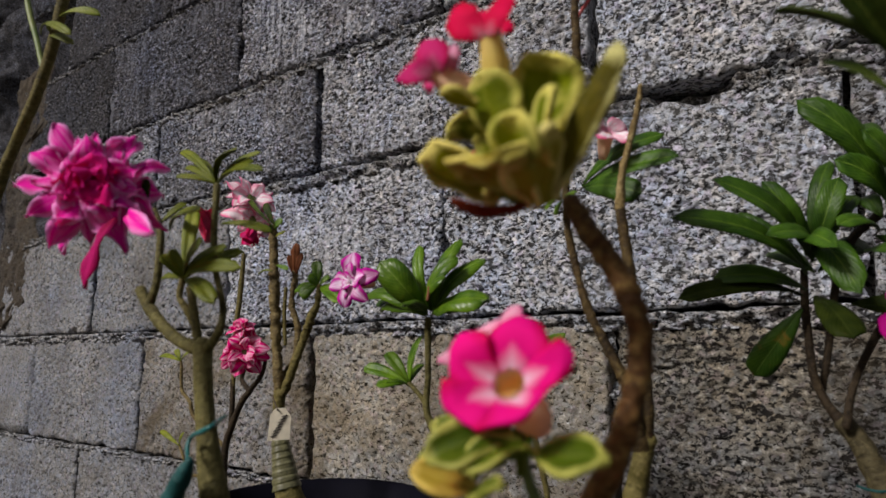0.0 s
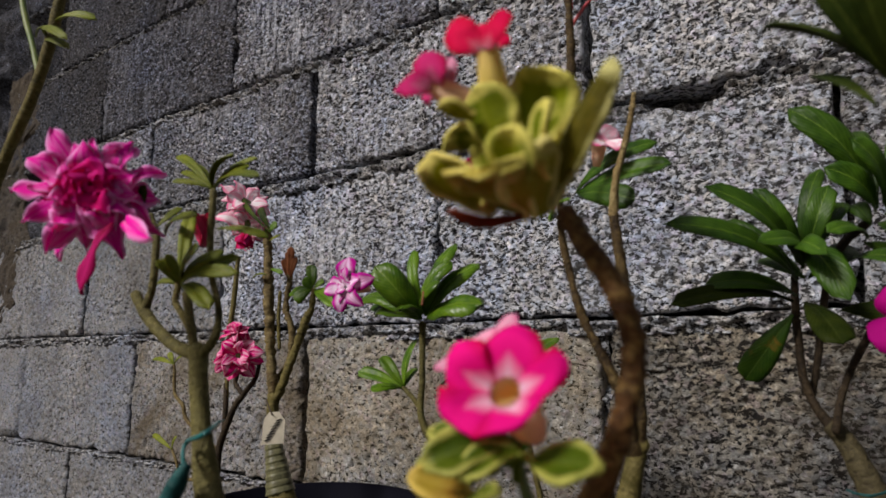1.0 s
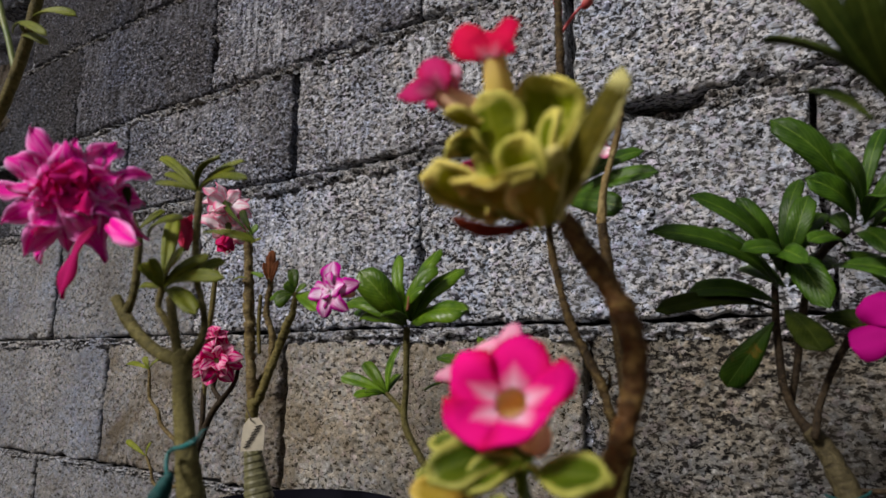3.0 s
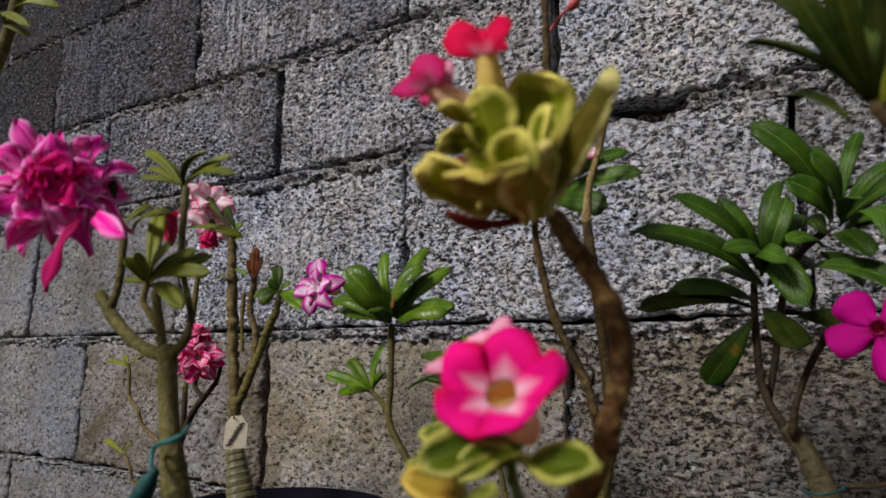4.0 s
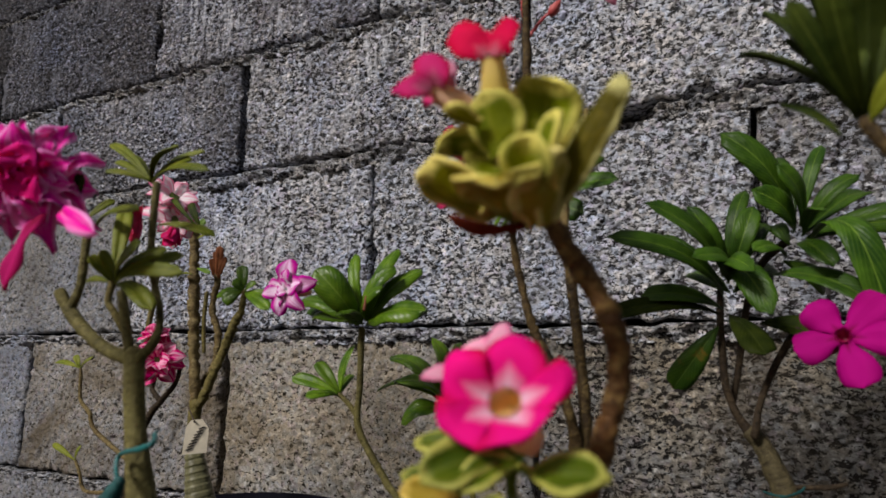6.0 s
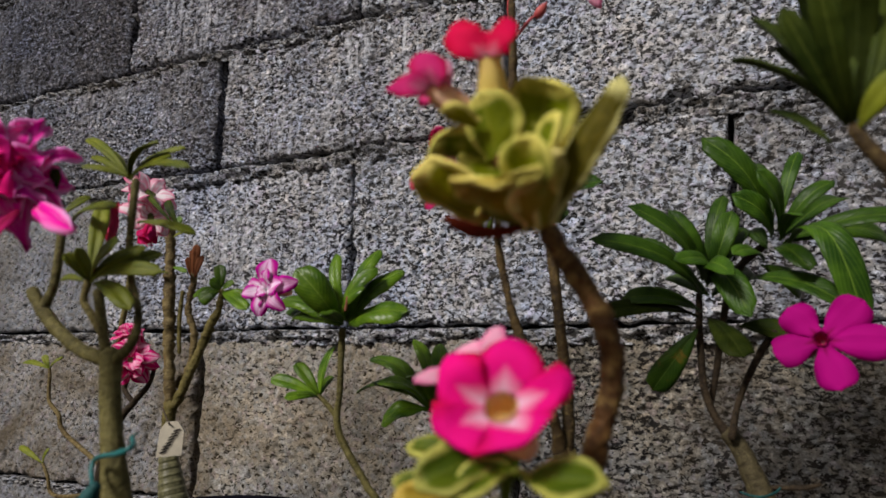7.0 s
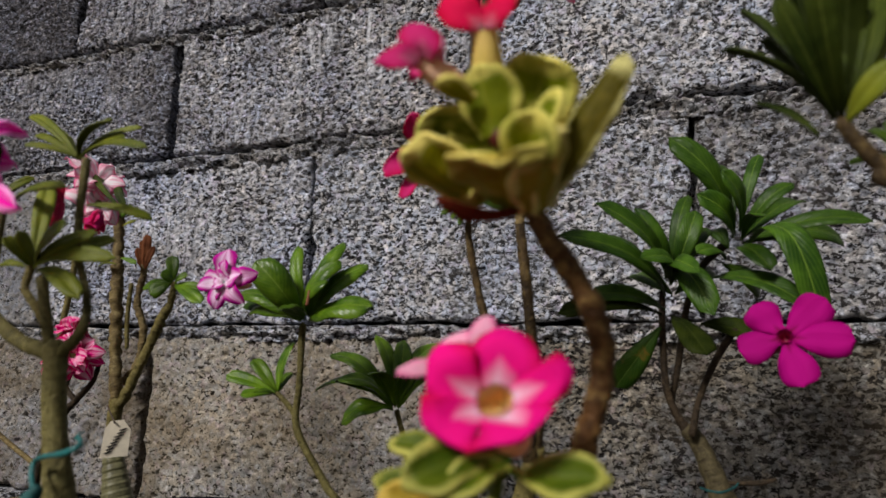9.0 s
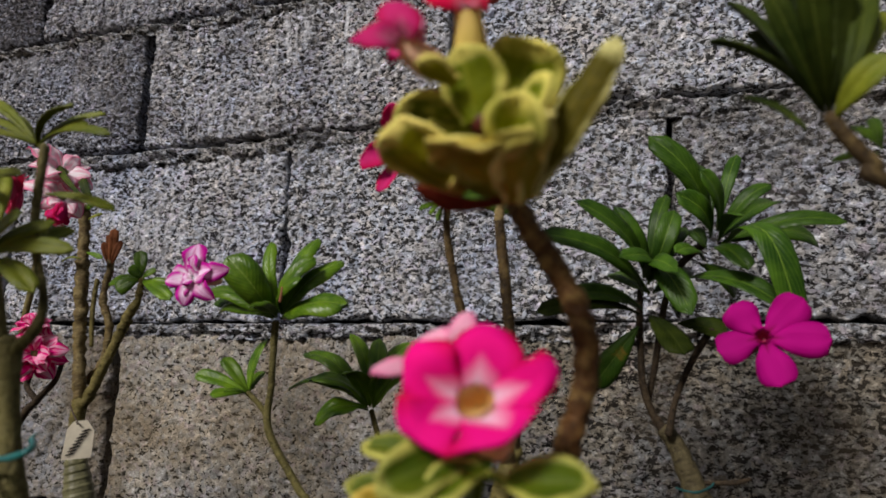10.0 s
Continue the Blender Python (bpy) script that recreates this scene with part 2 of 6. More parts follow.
def petal_material(name, edge, body, heart, at=(0.12, 0.45), streak=0.0, streak_col=(0.8, 0.7, 0.75), rim_at=(0.55, 0.95), ray=0.025, narrow=0.5):
    """Petal: heart colour at its base runs out in rays to the body, deeper at the rim."""
    n = Nodes(name)
    u, v = n.uv()
    p = n.position()
    off = n.math("ABSOLUTE", n.math("SUBTRACT", v, 0.5))
    rays = n.math("MULTIPLY", n.math("SINE", n.math("MULTIPLY", v, 21.0)), ray)
    wob = n.math("ADD", n.math("ADD", u, rays), n.math("MULTIPLY", off, narrow))
    col = n.mix(n.ramp(wob, (at[0], 1.0), (at[1], 0.0)), body, heart)
    rim = n.math("ADD", n.math("MULTIPLY", off, 1.3), n.math("MULTIPLY", u, 0.45))
    col = n.mix(n.ramp(rim, (rim_at[0], 0.0), (rim_at[1], 1.0)), col, edge)
    if streak:
        co = n.t.nodes.new("ShaderNodeCombineXYZ")
        n.link(n.math("MULTIPLY", u, 0.8), co.inputs[0])
        n.link(n.math("MULTIPLY", v, 3.2), co.inputs[1])
        n.link(n.math("MULTIPLY", n.random(), 40.0), co.inputs[2])
        col = n.mix(n.math("MULTIPLY", n.ramp(n.noise(co.outputs[0], 1.7, 3, 0.5), (0.46, 0.0), (0.58, 1.0)), streak), col, streak_col)
    col = n.mix(1.0, col, n.ramp(n.random(), (0.0, 0.86), (1.0, 1.12)), "MULTIPLY")
    bump = n.math("SINE", n.math("MULTIPLY", v, 45.0))
    return n.done(col, 0.75, bump, 0.05, 0.0004, 0.10, trans=0.36)


M_PET_PINK = petal_material("pink_petal", (0.66, 0.001, 0.07), (0.86, 0.006, 0.26), (0.97, 0.80, 0.92), (-0.08, 0.44), rim_at=(0.62, 1.02), ray=0.012, narrow=0.62)
M_PET_PALE = petal_material("pale_pink_petal", (0.84, 0.20, 0.42), (0.88, 0.42, 0.58), (0.9, 0.6, 0.7))
M_PET_RED = petal_material("red_petal", (0.66, 0.003, 0.05), (0.78, 0.006, 0.085), (0.80, 0.22, 0.32))
M_PET_ROSE = petal_material("rose_petal", (0.66, 0.004, 0.10), (0.70, 0.03, 0.20), (0.75, 0.2, 0.36))
M_PET_DOUBLE = petal_material("double_pink_petal", (0.92, 0.42, 0.78), (0.88, 0.010, 0.42), (0.80, 0.001, 0.20), (0.15, 0.5), 0.32, (0.95, 0.50, 0.85), (0.70, 0.98))
M_PET_HEART = petal_material("crimson_pink_petal", (0.80, 0.02, 0.30), (0.76, 0.002, 0.19), (0.60, 0.001, 0.09), (0.2, 0.7))
M_PET_DROP = petal_material("wilting_petal", (0.42, 0.004, 0.10), (0.5, 0.012, 0.15), (0.3, 0.004, 0.05))
M_PET_CANDY = petal_material("red_white_petal", (0.72, 0.001, 0.18), (0.80, 0.001, 0.24), (0.80, 0.03, 0.28), (0.0, 0.12), 0.6, (0.97, 0.80, 0.92))
M_PET_BLUSH = petal_material("white_blush_petal", (0.84, 0.10, 0.32), (0.96, 0.90, 0.92), (0.90, 0.45, 0.58), (0.05, 0.3), 0.45, (0.84, 0.10, 0.30), (0.66, 1.0))
M_PET_BUD = petal_material("pink_bud_petal", (0.70, 0.04, 0.15), (0.76, 0.09, 0.22), (0.66, 0.16, 0.22))
M_PET_VIOLET = petal_material("violet_white_petal", (0.58, 0.006, 0.36), (0.88, 0.60, 0.84), (0.95, 0.90, 0.95), (0.25, 0.8), 0.50, (0.56, 0.008, 0.28), (0.50, 0.78))
M_PET_MAGENTA = petal_material("magenta_petal", (0.36, 0.001, 0.16), (0.46, 0.002, 0.21), (0.20, 0.001, 0.04), (0.03, 0.28))


def flesh(name, a, b, scale=60.0, rough=0.5, trans=0.1):
    n = Nodes(name)
    p = n.position()
    col = n.mix(n.ramp(n.noise(p, scale, 4, 0.6), (0.35, 0.0), (0.68, 1.0)), a, b)
    return n.done(col, rough, n.noise(p, 500.0, 3, 0.6), 0.2, 0.0005, 0.4, trans=trans)


M_TUBE_YELLOW = flesh("yellow_flower_tube", (0.93, 0.74, 0.15), (0.95, 0.70, 0.24), 60.0, 0.6, 0.25)
M_TUBE_PEACH = flesh("peach_flower_tube", (0.93, 0.66, 0.40), (0.94, 0.54, 0.44), 60.0, 0.6, 0.3)
M_THROAT = flesh("yellow_throat", (0.97, 0.74, 0.26), (0.94, 0.64, 0.28), 300.0, 0.7, 0.6)
M_THROAT_DARK = flesh("crimson_throat", (0.25, 0.003, 0.04), (0.36, 0.005, 0.08), 300.0)
M_CALYX = flesh("green_calyx", (0.09, 0.14, 0.03), (0.20, 0.22, 0.06))
M_CALYX_RED = flesh("red_calyx", (0.06, 0.006, 0.006), (0.13, 0.016, 0.010))
M_CALYX_DARK = flesh("dark_calyx", (0.018, 0.022, 0.008), (0.045, 0.055, 0.015))
M_BUD_RED = flesh("red_bud", (0.42, 0.03, 0.05), (0.5, 0.12, 0.10))
M_BUD_BROWN = flesh("dry_brown_bud", (0.16, 0.05, 0.025), (0.26, 0.10, 0.05))


def bark_material(name, a, b, c, ring=170.0):
    """Smooth succulent bark with leaf scars, pale rings that also paint in highlights, and mottling."""
    n = Nodes(name)
    p = n.position()
    u, v = n.uv()
    col = n.mix(n.ramp(n.noise(p, 45.0, 5, 0.65), (0.36, 0.0), (0.64, 1.0)), a, b)
    rings = n.noise(p, ring, 5, 0.7, 1.0)
    col = n.mix(n.ramp(rings, (0.52, 0.0), (0.68, 0.8)), col, c)
    col = n.mix(n.ramp(n.noise(p, 300.0, 3, 0.6), (0.3, 0.7), (0.45, 0.0)), col, tuple(x * 0.4 for x in a))
    stretch = n.t.nodes.new("ShaderNodeCombineXYZ")
    n.link(n.math("MULTIPLY", u, 14.0), stretch.inputs[0])
    n.link(n.math("MULTIPLY", v, 0.6), stretch.inputs[1])
    band = n.noise(stretch.outputs[0], 6.0, 4, 0.7, 0.5)
    col = n.mix(n.ramp(band, (0.52, 0.0), (0.68, 0.55)), col, c)
    col = n.mix(n.ramp(band, (0.32, 0.6), (0.44, 0.0)), col, tuple(x * 0.5 for x in a))
    bump = n.math("ADD", rings, n.math("MULTIPLY", band, 0.8))
    return n.done(col, 0.66, bump, 0.8, 0.0018, 0.2)


M_BARK_GREY = bark_material("grey_green_bark", (0.070, 0.060, 0.017), (0.13, 0.113, 0.035), (0.20, 0.175, 0.065))
M_BARK_OLIVE = bark_material("olive_bark", (0.075, 0.062, 0.015), (0.14, 0.115, 0.032), (0.21, 0.17, 0.065))
# its pale ring colour is raised to paint highlights on the ring bumps
M_BARK_BROWN = bark_material("brown_bark", (0.052, 0.022, 0.006), (0.145, 0.066, 0.018), (0.31, 0.20, 0.062), 130.0)
M_BARK_DARK = bark_material("dark_brown_bark", (0.016, 0.010, 0.005), (0.036, 0.024, 0.012), (0.075, 0.052, 0.026))
M_BARK_STRAW = bark_material("straw_bark", (0.13, 0.085, 0.03), (0.26, 0.19, 0.075), (0.40, 0.32, 0.15))
M_BARK_FOOT = bark_material("dull_brown_bark", (0.036, 0.028, 0.013), (0.074, 0.060, 0.028), (0.125, 0.105, 0.052))
M_BARK_UMBER = bark_material("umber_bark", (0.024, 0.014, 0.005), (0.064, 0.039, 0.012), (0.15, 0.105, 0.036), 130.0)
M_BARK_TAN = bark_material("tan_bark", (0.07, 0.045, 0.016), (0.15, 0.11, 0.04), (0.25, 0.20, 0.09))


def plain(name, color, rough=0.6, spec=0.4, scale=40.0, amount=0.25, bump=0.15):
    n = Nodes(name)
    p = n.position()
    k = n.noise(p, scale, 5, 0.65)
    col = n.mix(n.ramp(k, (0.35, 0.0), (0.7, 1.0)), tuple(c * (1 - amount) for c in color), tuple(min(1, c * (1 + amount)) for c in color))
    return n.done(col, rough, n.noise(p, scale * 8, 4, 0.6), bump, 0.0006, spec)


M_POT = plain("black_plastic", (0.0035, 0.0035, 0.007), 0.7, 0.05)
M_SOIL = plain("dark_soil", (0.05, 0.035, 0.022), 0.95, 0.2, 120.0, 0.5, 0.9)
M_TWINE = plain("teal_plastic_twine", (0.008, 0.125, 0.12), 0.4, 0.5, 200.0, 0.4, 0.5)
M_TWINE_DARK = plain("dirty_teal_twine", (0.006, 0.06, 0.058), 0.6, 0.3, 200.0, 0.4, 0.5)
M_TAG = plain("cream_card", (0.66, 0.60, 0.46), 0.7, 0.3, 90.0, 0.12)
M_TAPE = plain("grafting_tape", (0.12, 0.115, 0.055), 0.45, 0.4, 160.0, 0.45, 0.4)
M_INK = plain("dark_ink", (0.03, 0.025, 0.02), 0.7, 0.3)
M_GROUND = plain("packed_earth", (0.12, 0.10, 0.075), 0.95, 0.2, 9.0, 0.45, 0.8)
M_WIRE = plain("rusty_wire", (0.05, 0.035, 0.025), 0.7, 0.3)

# ---- mesh helpers ----


def mesh_of(name, verts, faces, uvs=None, smooth=True):
    me = bpy.data.meshes.new(name)
    me.from_pydata([tuple(v) for v in verts], [], faces)
    if uvs is not None:
        layer = me.uv_layers.new(name="UVMap")
        idx = np.empty(len(me.loops), np.int32)
        me.loops.foreach_get("vertex_index", idx)
        layer.data.foreach_set("uv", np.asarray(uvs, np.float32)[idx].ravel())
    if smooth:
        me.polygons.foreach_set("use_smooth", [True] * len(me.polygons))
    me.update()
    return me


def part(name, me, material, parent, label=""):
    """Links one mesh as a part; its vertices are given in the world and stored from the thing's base."""
    ob = new(name, me)
    me.materials.clear()
    me.materials.append(material)
    if parent is not None:
        root = parent
        where = Vector(root.location)
        while root.parent:
            root = root.parent
            where = where + root.location
        me.transform(Matrix.Translation(-where))
        ob.parent = parent
    if label:
        ob["label"] = label
    return ob


def thing(name, base, label, category, group="", kind=""):
    e = new(name)
    e.empty_display_size = 0.02
    e.location = base
    return tagged(e, label, category, group, kind)


def spline(rows, n):
    """Catmull-Rom through rows of any width."""
    a = np.array(rows, float)
    a = np.vstack([2 * a[0] - a[1], a, 2 * a[-1] - a[-2]])
    out = []
    for i in range(1, len(a) - 2):
        for k in range(n):
            t = k / n
            p0, p1, p2, p3 = a[i - 1 : i + 3]
            out.append(0.5 * (2 * p1 + (p2 - p0) * t + (2 * p0 - 5 * p1 + 4 * p2 - p3) * t * t + (3 * p1 - p0 - 3 * p2 + p3) * t**3))
    out.append(a[-2])
    return np.array(out)


def tube_mesh(rows, sides=14, n=10, lumpy=0.08, seed=0, freq=160.0, cap=0.6):
    """A stem through rows of x, y, z, radius; knobbly, with rounded ends."""
    c = spline(rows, n)
    rng = np.random.default_rng(seed)
    shift = Vector(rng.uniform(-50, 50, 3))
    tang = np.gradient(c[:, :3], axis=0)
    tang /= np.linalg.norm(tang, axis=1)[:, None] + 1e-12
    side = np.cross(tang[0], (0.3, 1, 0.1))
    verts, uvs, faces = [], [], []
    run = 0.0
    rings = []
    for i, row in enumerate(c):
        side = side - tang[i] * (side @ tang[i])
        side /= np.linalg.norm(side)
        other = np.cross(tang[i], side)
        if i:
            run += np.linalg.norm(c[i, :3] - c[i - 1, :3])
        rings.append((row[:3], row[3], side.copy(), other, run))
    first, last = rings[0], rings[-1]
    rings = [(first[0] - tang[0] * first[1] * cap, first[1] * 0.35, *first[2:])] + rings + [(last[0] + tang[-1] * last[1] * cap, last[1] * 0.35, *last[2:])]
    for pos, r, s, o, run in rings:
        for k in range(sides):
            a = 2 * math.pi * k / sides
            d = s * math.cos(a) + o * math.sin(a)
            q = Vector(pos + d * r) * freq + shift
            f = 1 + lumpy * (noise.noise(q) + 0.6 * noise.noise(q * 2.3))
            f += lumpy * 0.7 * noise.noise(Vector((run * 320, 0.3 * a, 7.0)) + shift)
            verts.append(pos + d * r * f)
            uvs.append((run * 4, k / sides))
    m = len(rings)
    for i in range(m - 1):
        for k in range(sides):
            b = (k + 1) % sides
            faces.append((i * sides + k, i * sides + b, (i + 1) * sides + b, (i + 1) * sides + k))
    faces.append(tuple(range(sides))[::-1])
    faces.append(tuple((m - 1) * sides + k for k in range(sides)))
    return mesh_of("stem", verts, faces, uvs)


def blade_mesh(base, tip, width, up=(0, -0.5, 1), bend=0.10, fold=0.25, roll=0.15, peak=(0.85, 0.32), wave=0.0, thick=0.0009, seed=0, ns=14, nv=9, twist=0.0, stalk=0.08, tipcurl=0.0):
    """A fleshy leaf or petal from base to tip: creased along its midrib, edges rolled, of real thickness."""
    b, t = Vector(base), Vector(tip)
    ax = t - b
    length = ax.length
    ax.normalize()
    n = Vector(up) - ax * Vector(up).dot(ax)
    if n.length < 1e-4:
        n = Vector((1, 0, 0)) - ax * ax.x
    n.normalize()
    e, f = peak
    s0 = e / (e + f)
    top = s0**e * (1 - s0) ** f
    rng = random.Random(seed)
    ph = rng.uniform(0, 6.3)
    verts, uvs, faces = [], [], []
    for layer in (1, -1):
        for i in range(ns + 1):
            s = i / ns
            hw = width / 2 * max((s**e) * ((1 - s) ** f) / top, stalk * (1 - s))
            cen = b + ax * (length * s) + n * (bend * length * 4 * s * (1 - s)) - n * (tipcurl * length * max(0, s - 0.55) ** 2 * 4)
            rot = Matrix.Rotation(twist * s, 3, ax)
            nn = rot @ n
            sd = ax.cross(nn)
            for j in range(nv):
                v = 2 * j / (nv - 1) - 1
                z = fold * abs(v) * hw - roll * hw * abs(v) ** 3
                z += wave * width * math.sin(s * 11 + ph + (2 if v > 0 else 0)) * abs(v) ** 1.5
                z += layer * thick * 0.5 * (1 - 0.75 * abs(v) ** 4)
                if abs(v) < 0.12:
                    z += -0.05 * width if layer < 0 else -0.015 * width
                verts.append(cen + sd * (hw * v * (1 - 0.15 * roll)) + nn * z)
                uvs.append((s, j / (nv - 1)))
    m = (ns + 1) * nv
    for i in range(ns):
        for j in range(nv - 1):
            a = i * nv + j
            faces.append((a, a + 1, a + nv + 1, a + nv))
            faces.append((m + a, m + a + nv, m + a + nv + 1, m + a + 1))
    for i in range(ns):
        a, c = i * nv, i * nv + nv - 1
        faces.append((a, a + nv, m + a + nv, m + a))
        faces.append((c, m + c, m + c + nv, c + nv))
    for j in range(nv - 1):
        a, c = j, ns * nv + j
        faces.append((a, m + a, m + a + 1, a + 1))
        faces.append((c, c + 1, m + c + 1, m + c))
    return mesh_of("leaf", verts, faces, uvs)


def sheet_mesh(curves, n=6, thick=0.0016, ruffle=0.0013, seed=0):
    """A fleshy curled leaf lofted over a few cross curves, base first and rim last."""
    fine = [spline(c, n) for c in curves]
    a = np.array(fine)
    cols = np.array([spline(a[:, k], n) for k in range(a.shape[1])]).transpose(1, 0, 2)
    rng = random.Random(seed)
    ph = Vector((rng.uniform(0, 50), rng.uniform(0, 50), rng.uniform(0, 50)))
    r, c = cols.shape[:2]
    du, dv = np.gradient(cols, axis=0), np.gradient(cols, axis=1)
    nor = np.cross(du, dv)
    nor /= np.linalg.norm(nor, axis=2)[..., None] + 1e-12
    verts, uvs, faces = [], [], []
    for side in (0.5, -0.5):
        for i in range(r):
            for j in range(c):
                w = (noise.noise(Vector(cols[i, j]) * 130 + ph) + 0.5 * noise.noise(Vector(cols[i, j]) * 310 + ph)) * ruffle * (0.4 + 0.9 * i / (r - 1))
                edge = min(1.0, 4 * min(j, c - 1 - j) / c + 0.25)
                verts.append(cols[i, j] + nor[i, j] * (w + side * thick * edge))
                uvs.append((i / (r - 1), j / (c - 1)))
    m = r * c
    for i in range(r - 1):
        for j in range(c - 1):
            q = i * c + j
            faces.append((q, q + 1, q + c + 1, q + c))
            faces.append((m + q, m + q + c, m + q + c + 1, m + q + 1))
    ring = [i for i in range(c)] + [i * c + c - 1 for i in range(1, r)] + [(r - 1) * c + j for j in range(c - 2, -1, -1)] + [i * c for i in range(r - 2, 0, -1)]
    for p, q in zip(ring, ring[1:] + ring[:1]):
        faces.append((p, m + p, m + q, q))
    return mesh_of("leaf", verts, faces, uvs)


def spoon_mesh(base, tip, width, up, cup=60.0, lip=0.25, arch=0.0, hook=0.0, wave=0.06, thick=0.0013, seed=0, blunt=0.45, neck=0.35, ns=26, nv=21):
    """A fleshy spoon-shaped leaf: hollow towards up, its rim rolled outwards, its tip hooked over."""
    b, t = np.array(base, float), np.array(tip, float)
    ax = t - b
    length = np.linalg.norm(ax)
    ax /= length
    n = np.array(up, float)
    n -= ax * (n @ ax)
    n /= np.linalg.norm(n)
    sd = np.cross(ax, n)
    rng = random.Random(seed)
    ph = Vector((rng.uniform(0, 50), rng.uniform(0, 50), rng.uniform(0, 50)))
    grid = np.zeros((ns + 1, nv, 3))
    half = radians(cup)
    for i in range(ns + 1):
        q = i / ns
        hw = width / 2 * max(neck * (1 - q), math.sin(math.pi * min(1.0, q) ** 1.25) ** blunt if 0 < q < 1 else 0.0) if q < 1 else 0.0
        rise = arch * length * 4 * q * (1 - q) + hook * length * max(0.0, q - 0.6) ** 2 * 6
        for j in range(nv):
            v = 2 * j / (nv - 1) - 1
            a = v * half
            x, z = hw * math.sin(a) / math.sin(min(half, 1.5)), hw * (1 - math.cos(a)) / max(0.35, math.sin(min(half, 1.5)))
            roll = max(0.0, abs(v) - 0.72) / 0.28
            x += lip * hw * roll**1.5 * (1 if v > 0 else -1)
            z -= lip * 0.8 * hw * roll**2
            z -= lip * width * 0.4 * max(0.0, q - 0.86) * 5 * (1 - abs(v))
            p = b + ax * (length * q) + n * (rise + z) + sd * x
            k = Vector(p) * 190 + ph
            p = p + (n * noise.noise(k) + sd * noise.noise(k + Vector((9, 3, 5)))) * wave * width * (0.25 + abs(v) ** 2)
            grid[i, j] = p
    du, dv = np.gradient(grid, axis=0), np.gradient(grid, axis=1)
    nor = np.cross(du, dv)
    nor /= np.linalg.norm(nor, axis=2)[..., None] + 1e-12
    nor[-1] = nor[-2]
    verts, uvs, faces = [], [], []
    for side in (0.5, -0.5):
        for i in range(ns + 1):
            for j in range(nv):
                verts.append(grid[i, j] + nor[i, j] * side * thick * (1.0 if 0 < j < nv - 1 else 0.7))
                uvs.append((i / ns, j / (nv - 1)))
    m = (ns + 1) * nv
    for i in range(ns):
        for j in range(nv - 1):
            c = i * nv + j
            faces.append((c, c + 1, c + nv + 1, c + nv))
            faces.append((m + c, m + c + nv, m + c + nv + 1, m + c + 1))
    r, c = ns + 1, nv
    ring = [i for i in range(c)] + [i * c + c - 1 for i in range(1, r)] + [(r - 1) * c + j for j in range(c - 2, -1, -1)] + [i * c for i in range(r - 2, 0, -1)]
    for p, q in zip(ring, ring[1:] + ring[:1]):
        faces.append((p, m + p, m + q, q))
    return mesh_of("leaf", verts, faces, uvs)


def spoon(parent, base, tip, width, up, material, label="", **kw):
    return part("leaf", spoon_mesh(base, tip, width, up, **kw), material, parent, label)


def tube_flower(parent, mouth, foot, tube, throat, r, label, face=None):
    """The bulging tube and throat of a flower whose curled petals are added one by one."""
    f = new("flower")
    f.parent = parent
    f["label"] = label
    d = Vector(foot) - Vector(mouth)
    n = d.length
    part("tube", cone_mesh([(-0.02 * n, r * 0.80), (0.2 * n, r * 0.86), (0.5 * n, r * 1.05), (0.8 * n, r * 0.86), (n, r * 0.5)], mouth, d, 20, False), tube, f)
    part("throat", cone_mesh([(-0.06 * n, r * 0.92), (0.04 * n, r * 0.74), (0.2 * n, r * 0.5), (0.36 * n, r * 0.05)], mouth, face or d, 18, False), throat, f)
    return f


def curled_petal(f, material, curves, seed, spread=1.0, lift=0.0):
    """A petal lofted over cross curves; spread widens it so that neighbours overlap."""
    wide = []
    for c in curves:
        mid = np.mean(np.array(c, float), axis=0)
        wide.append([tuple(mid + (np.array(q, float) - mid) * spread + np.array((0, -lift, 0))) for q in c])
    part("petal", sheet_mesh(wide, 6, 0.0005, 0.0006, seed), material, f)


def stem(parent, rows, material, name="branch", label="", **kw):
    return part(name, tube_mesh(rows, **kw), material, parent, label)


def leaves(parent, rows, material, up=(0, -0.75, 0.7), bend=0.10, seed=0, label="", wide=1.0, **kw):
    for i, (b, t, w) in enumerate(rows):
        rng = random.Random(seed * 100 + i)
        k = dict(kw)
        k.setdefault("fold", rng.uniform(0.15, 0.45))
        k.setdefault("roll", rng.uniform(0.1, 0.35))
        k.setdefault("twist", rng.uniform(-0.35, 0.35))
        u = Vector(up) + Vector((rng.uniform(-0.25, 0.25), rng.uniform(-0.25, 0.25), 0))
        part("leaf", blade_mesh(b, t, w * 1.12 * wide, u, bend * rng.uniform(0.6, 1.4), seed=seed * 100 + i, **k), material, parent, label)


def frame_of(axis):
    a = Vector(axis).normalized()
    x = a.orthogonal().normalized()
    up = Vector((0, 0, 1)) - a * a.z
    if up.length > 1e-3:
        x = up.normalized()
    return a, x, a.cross(x)


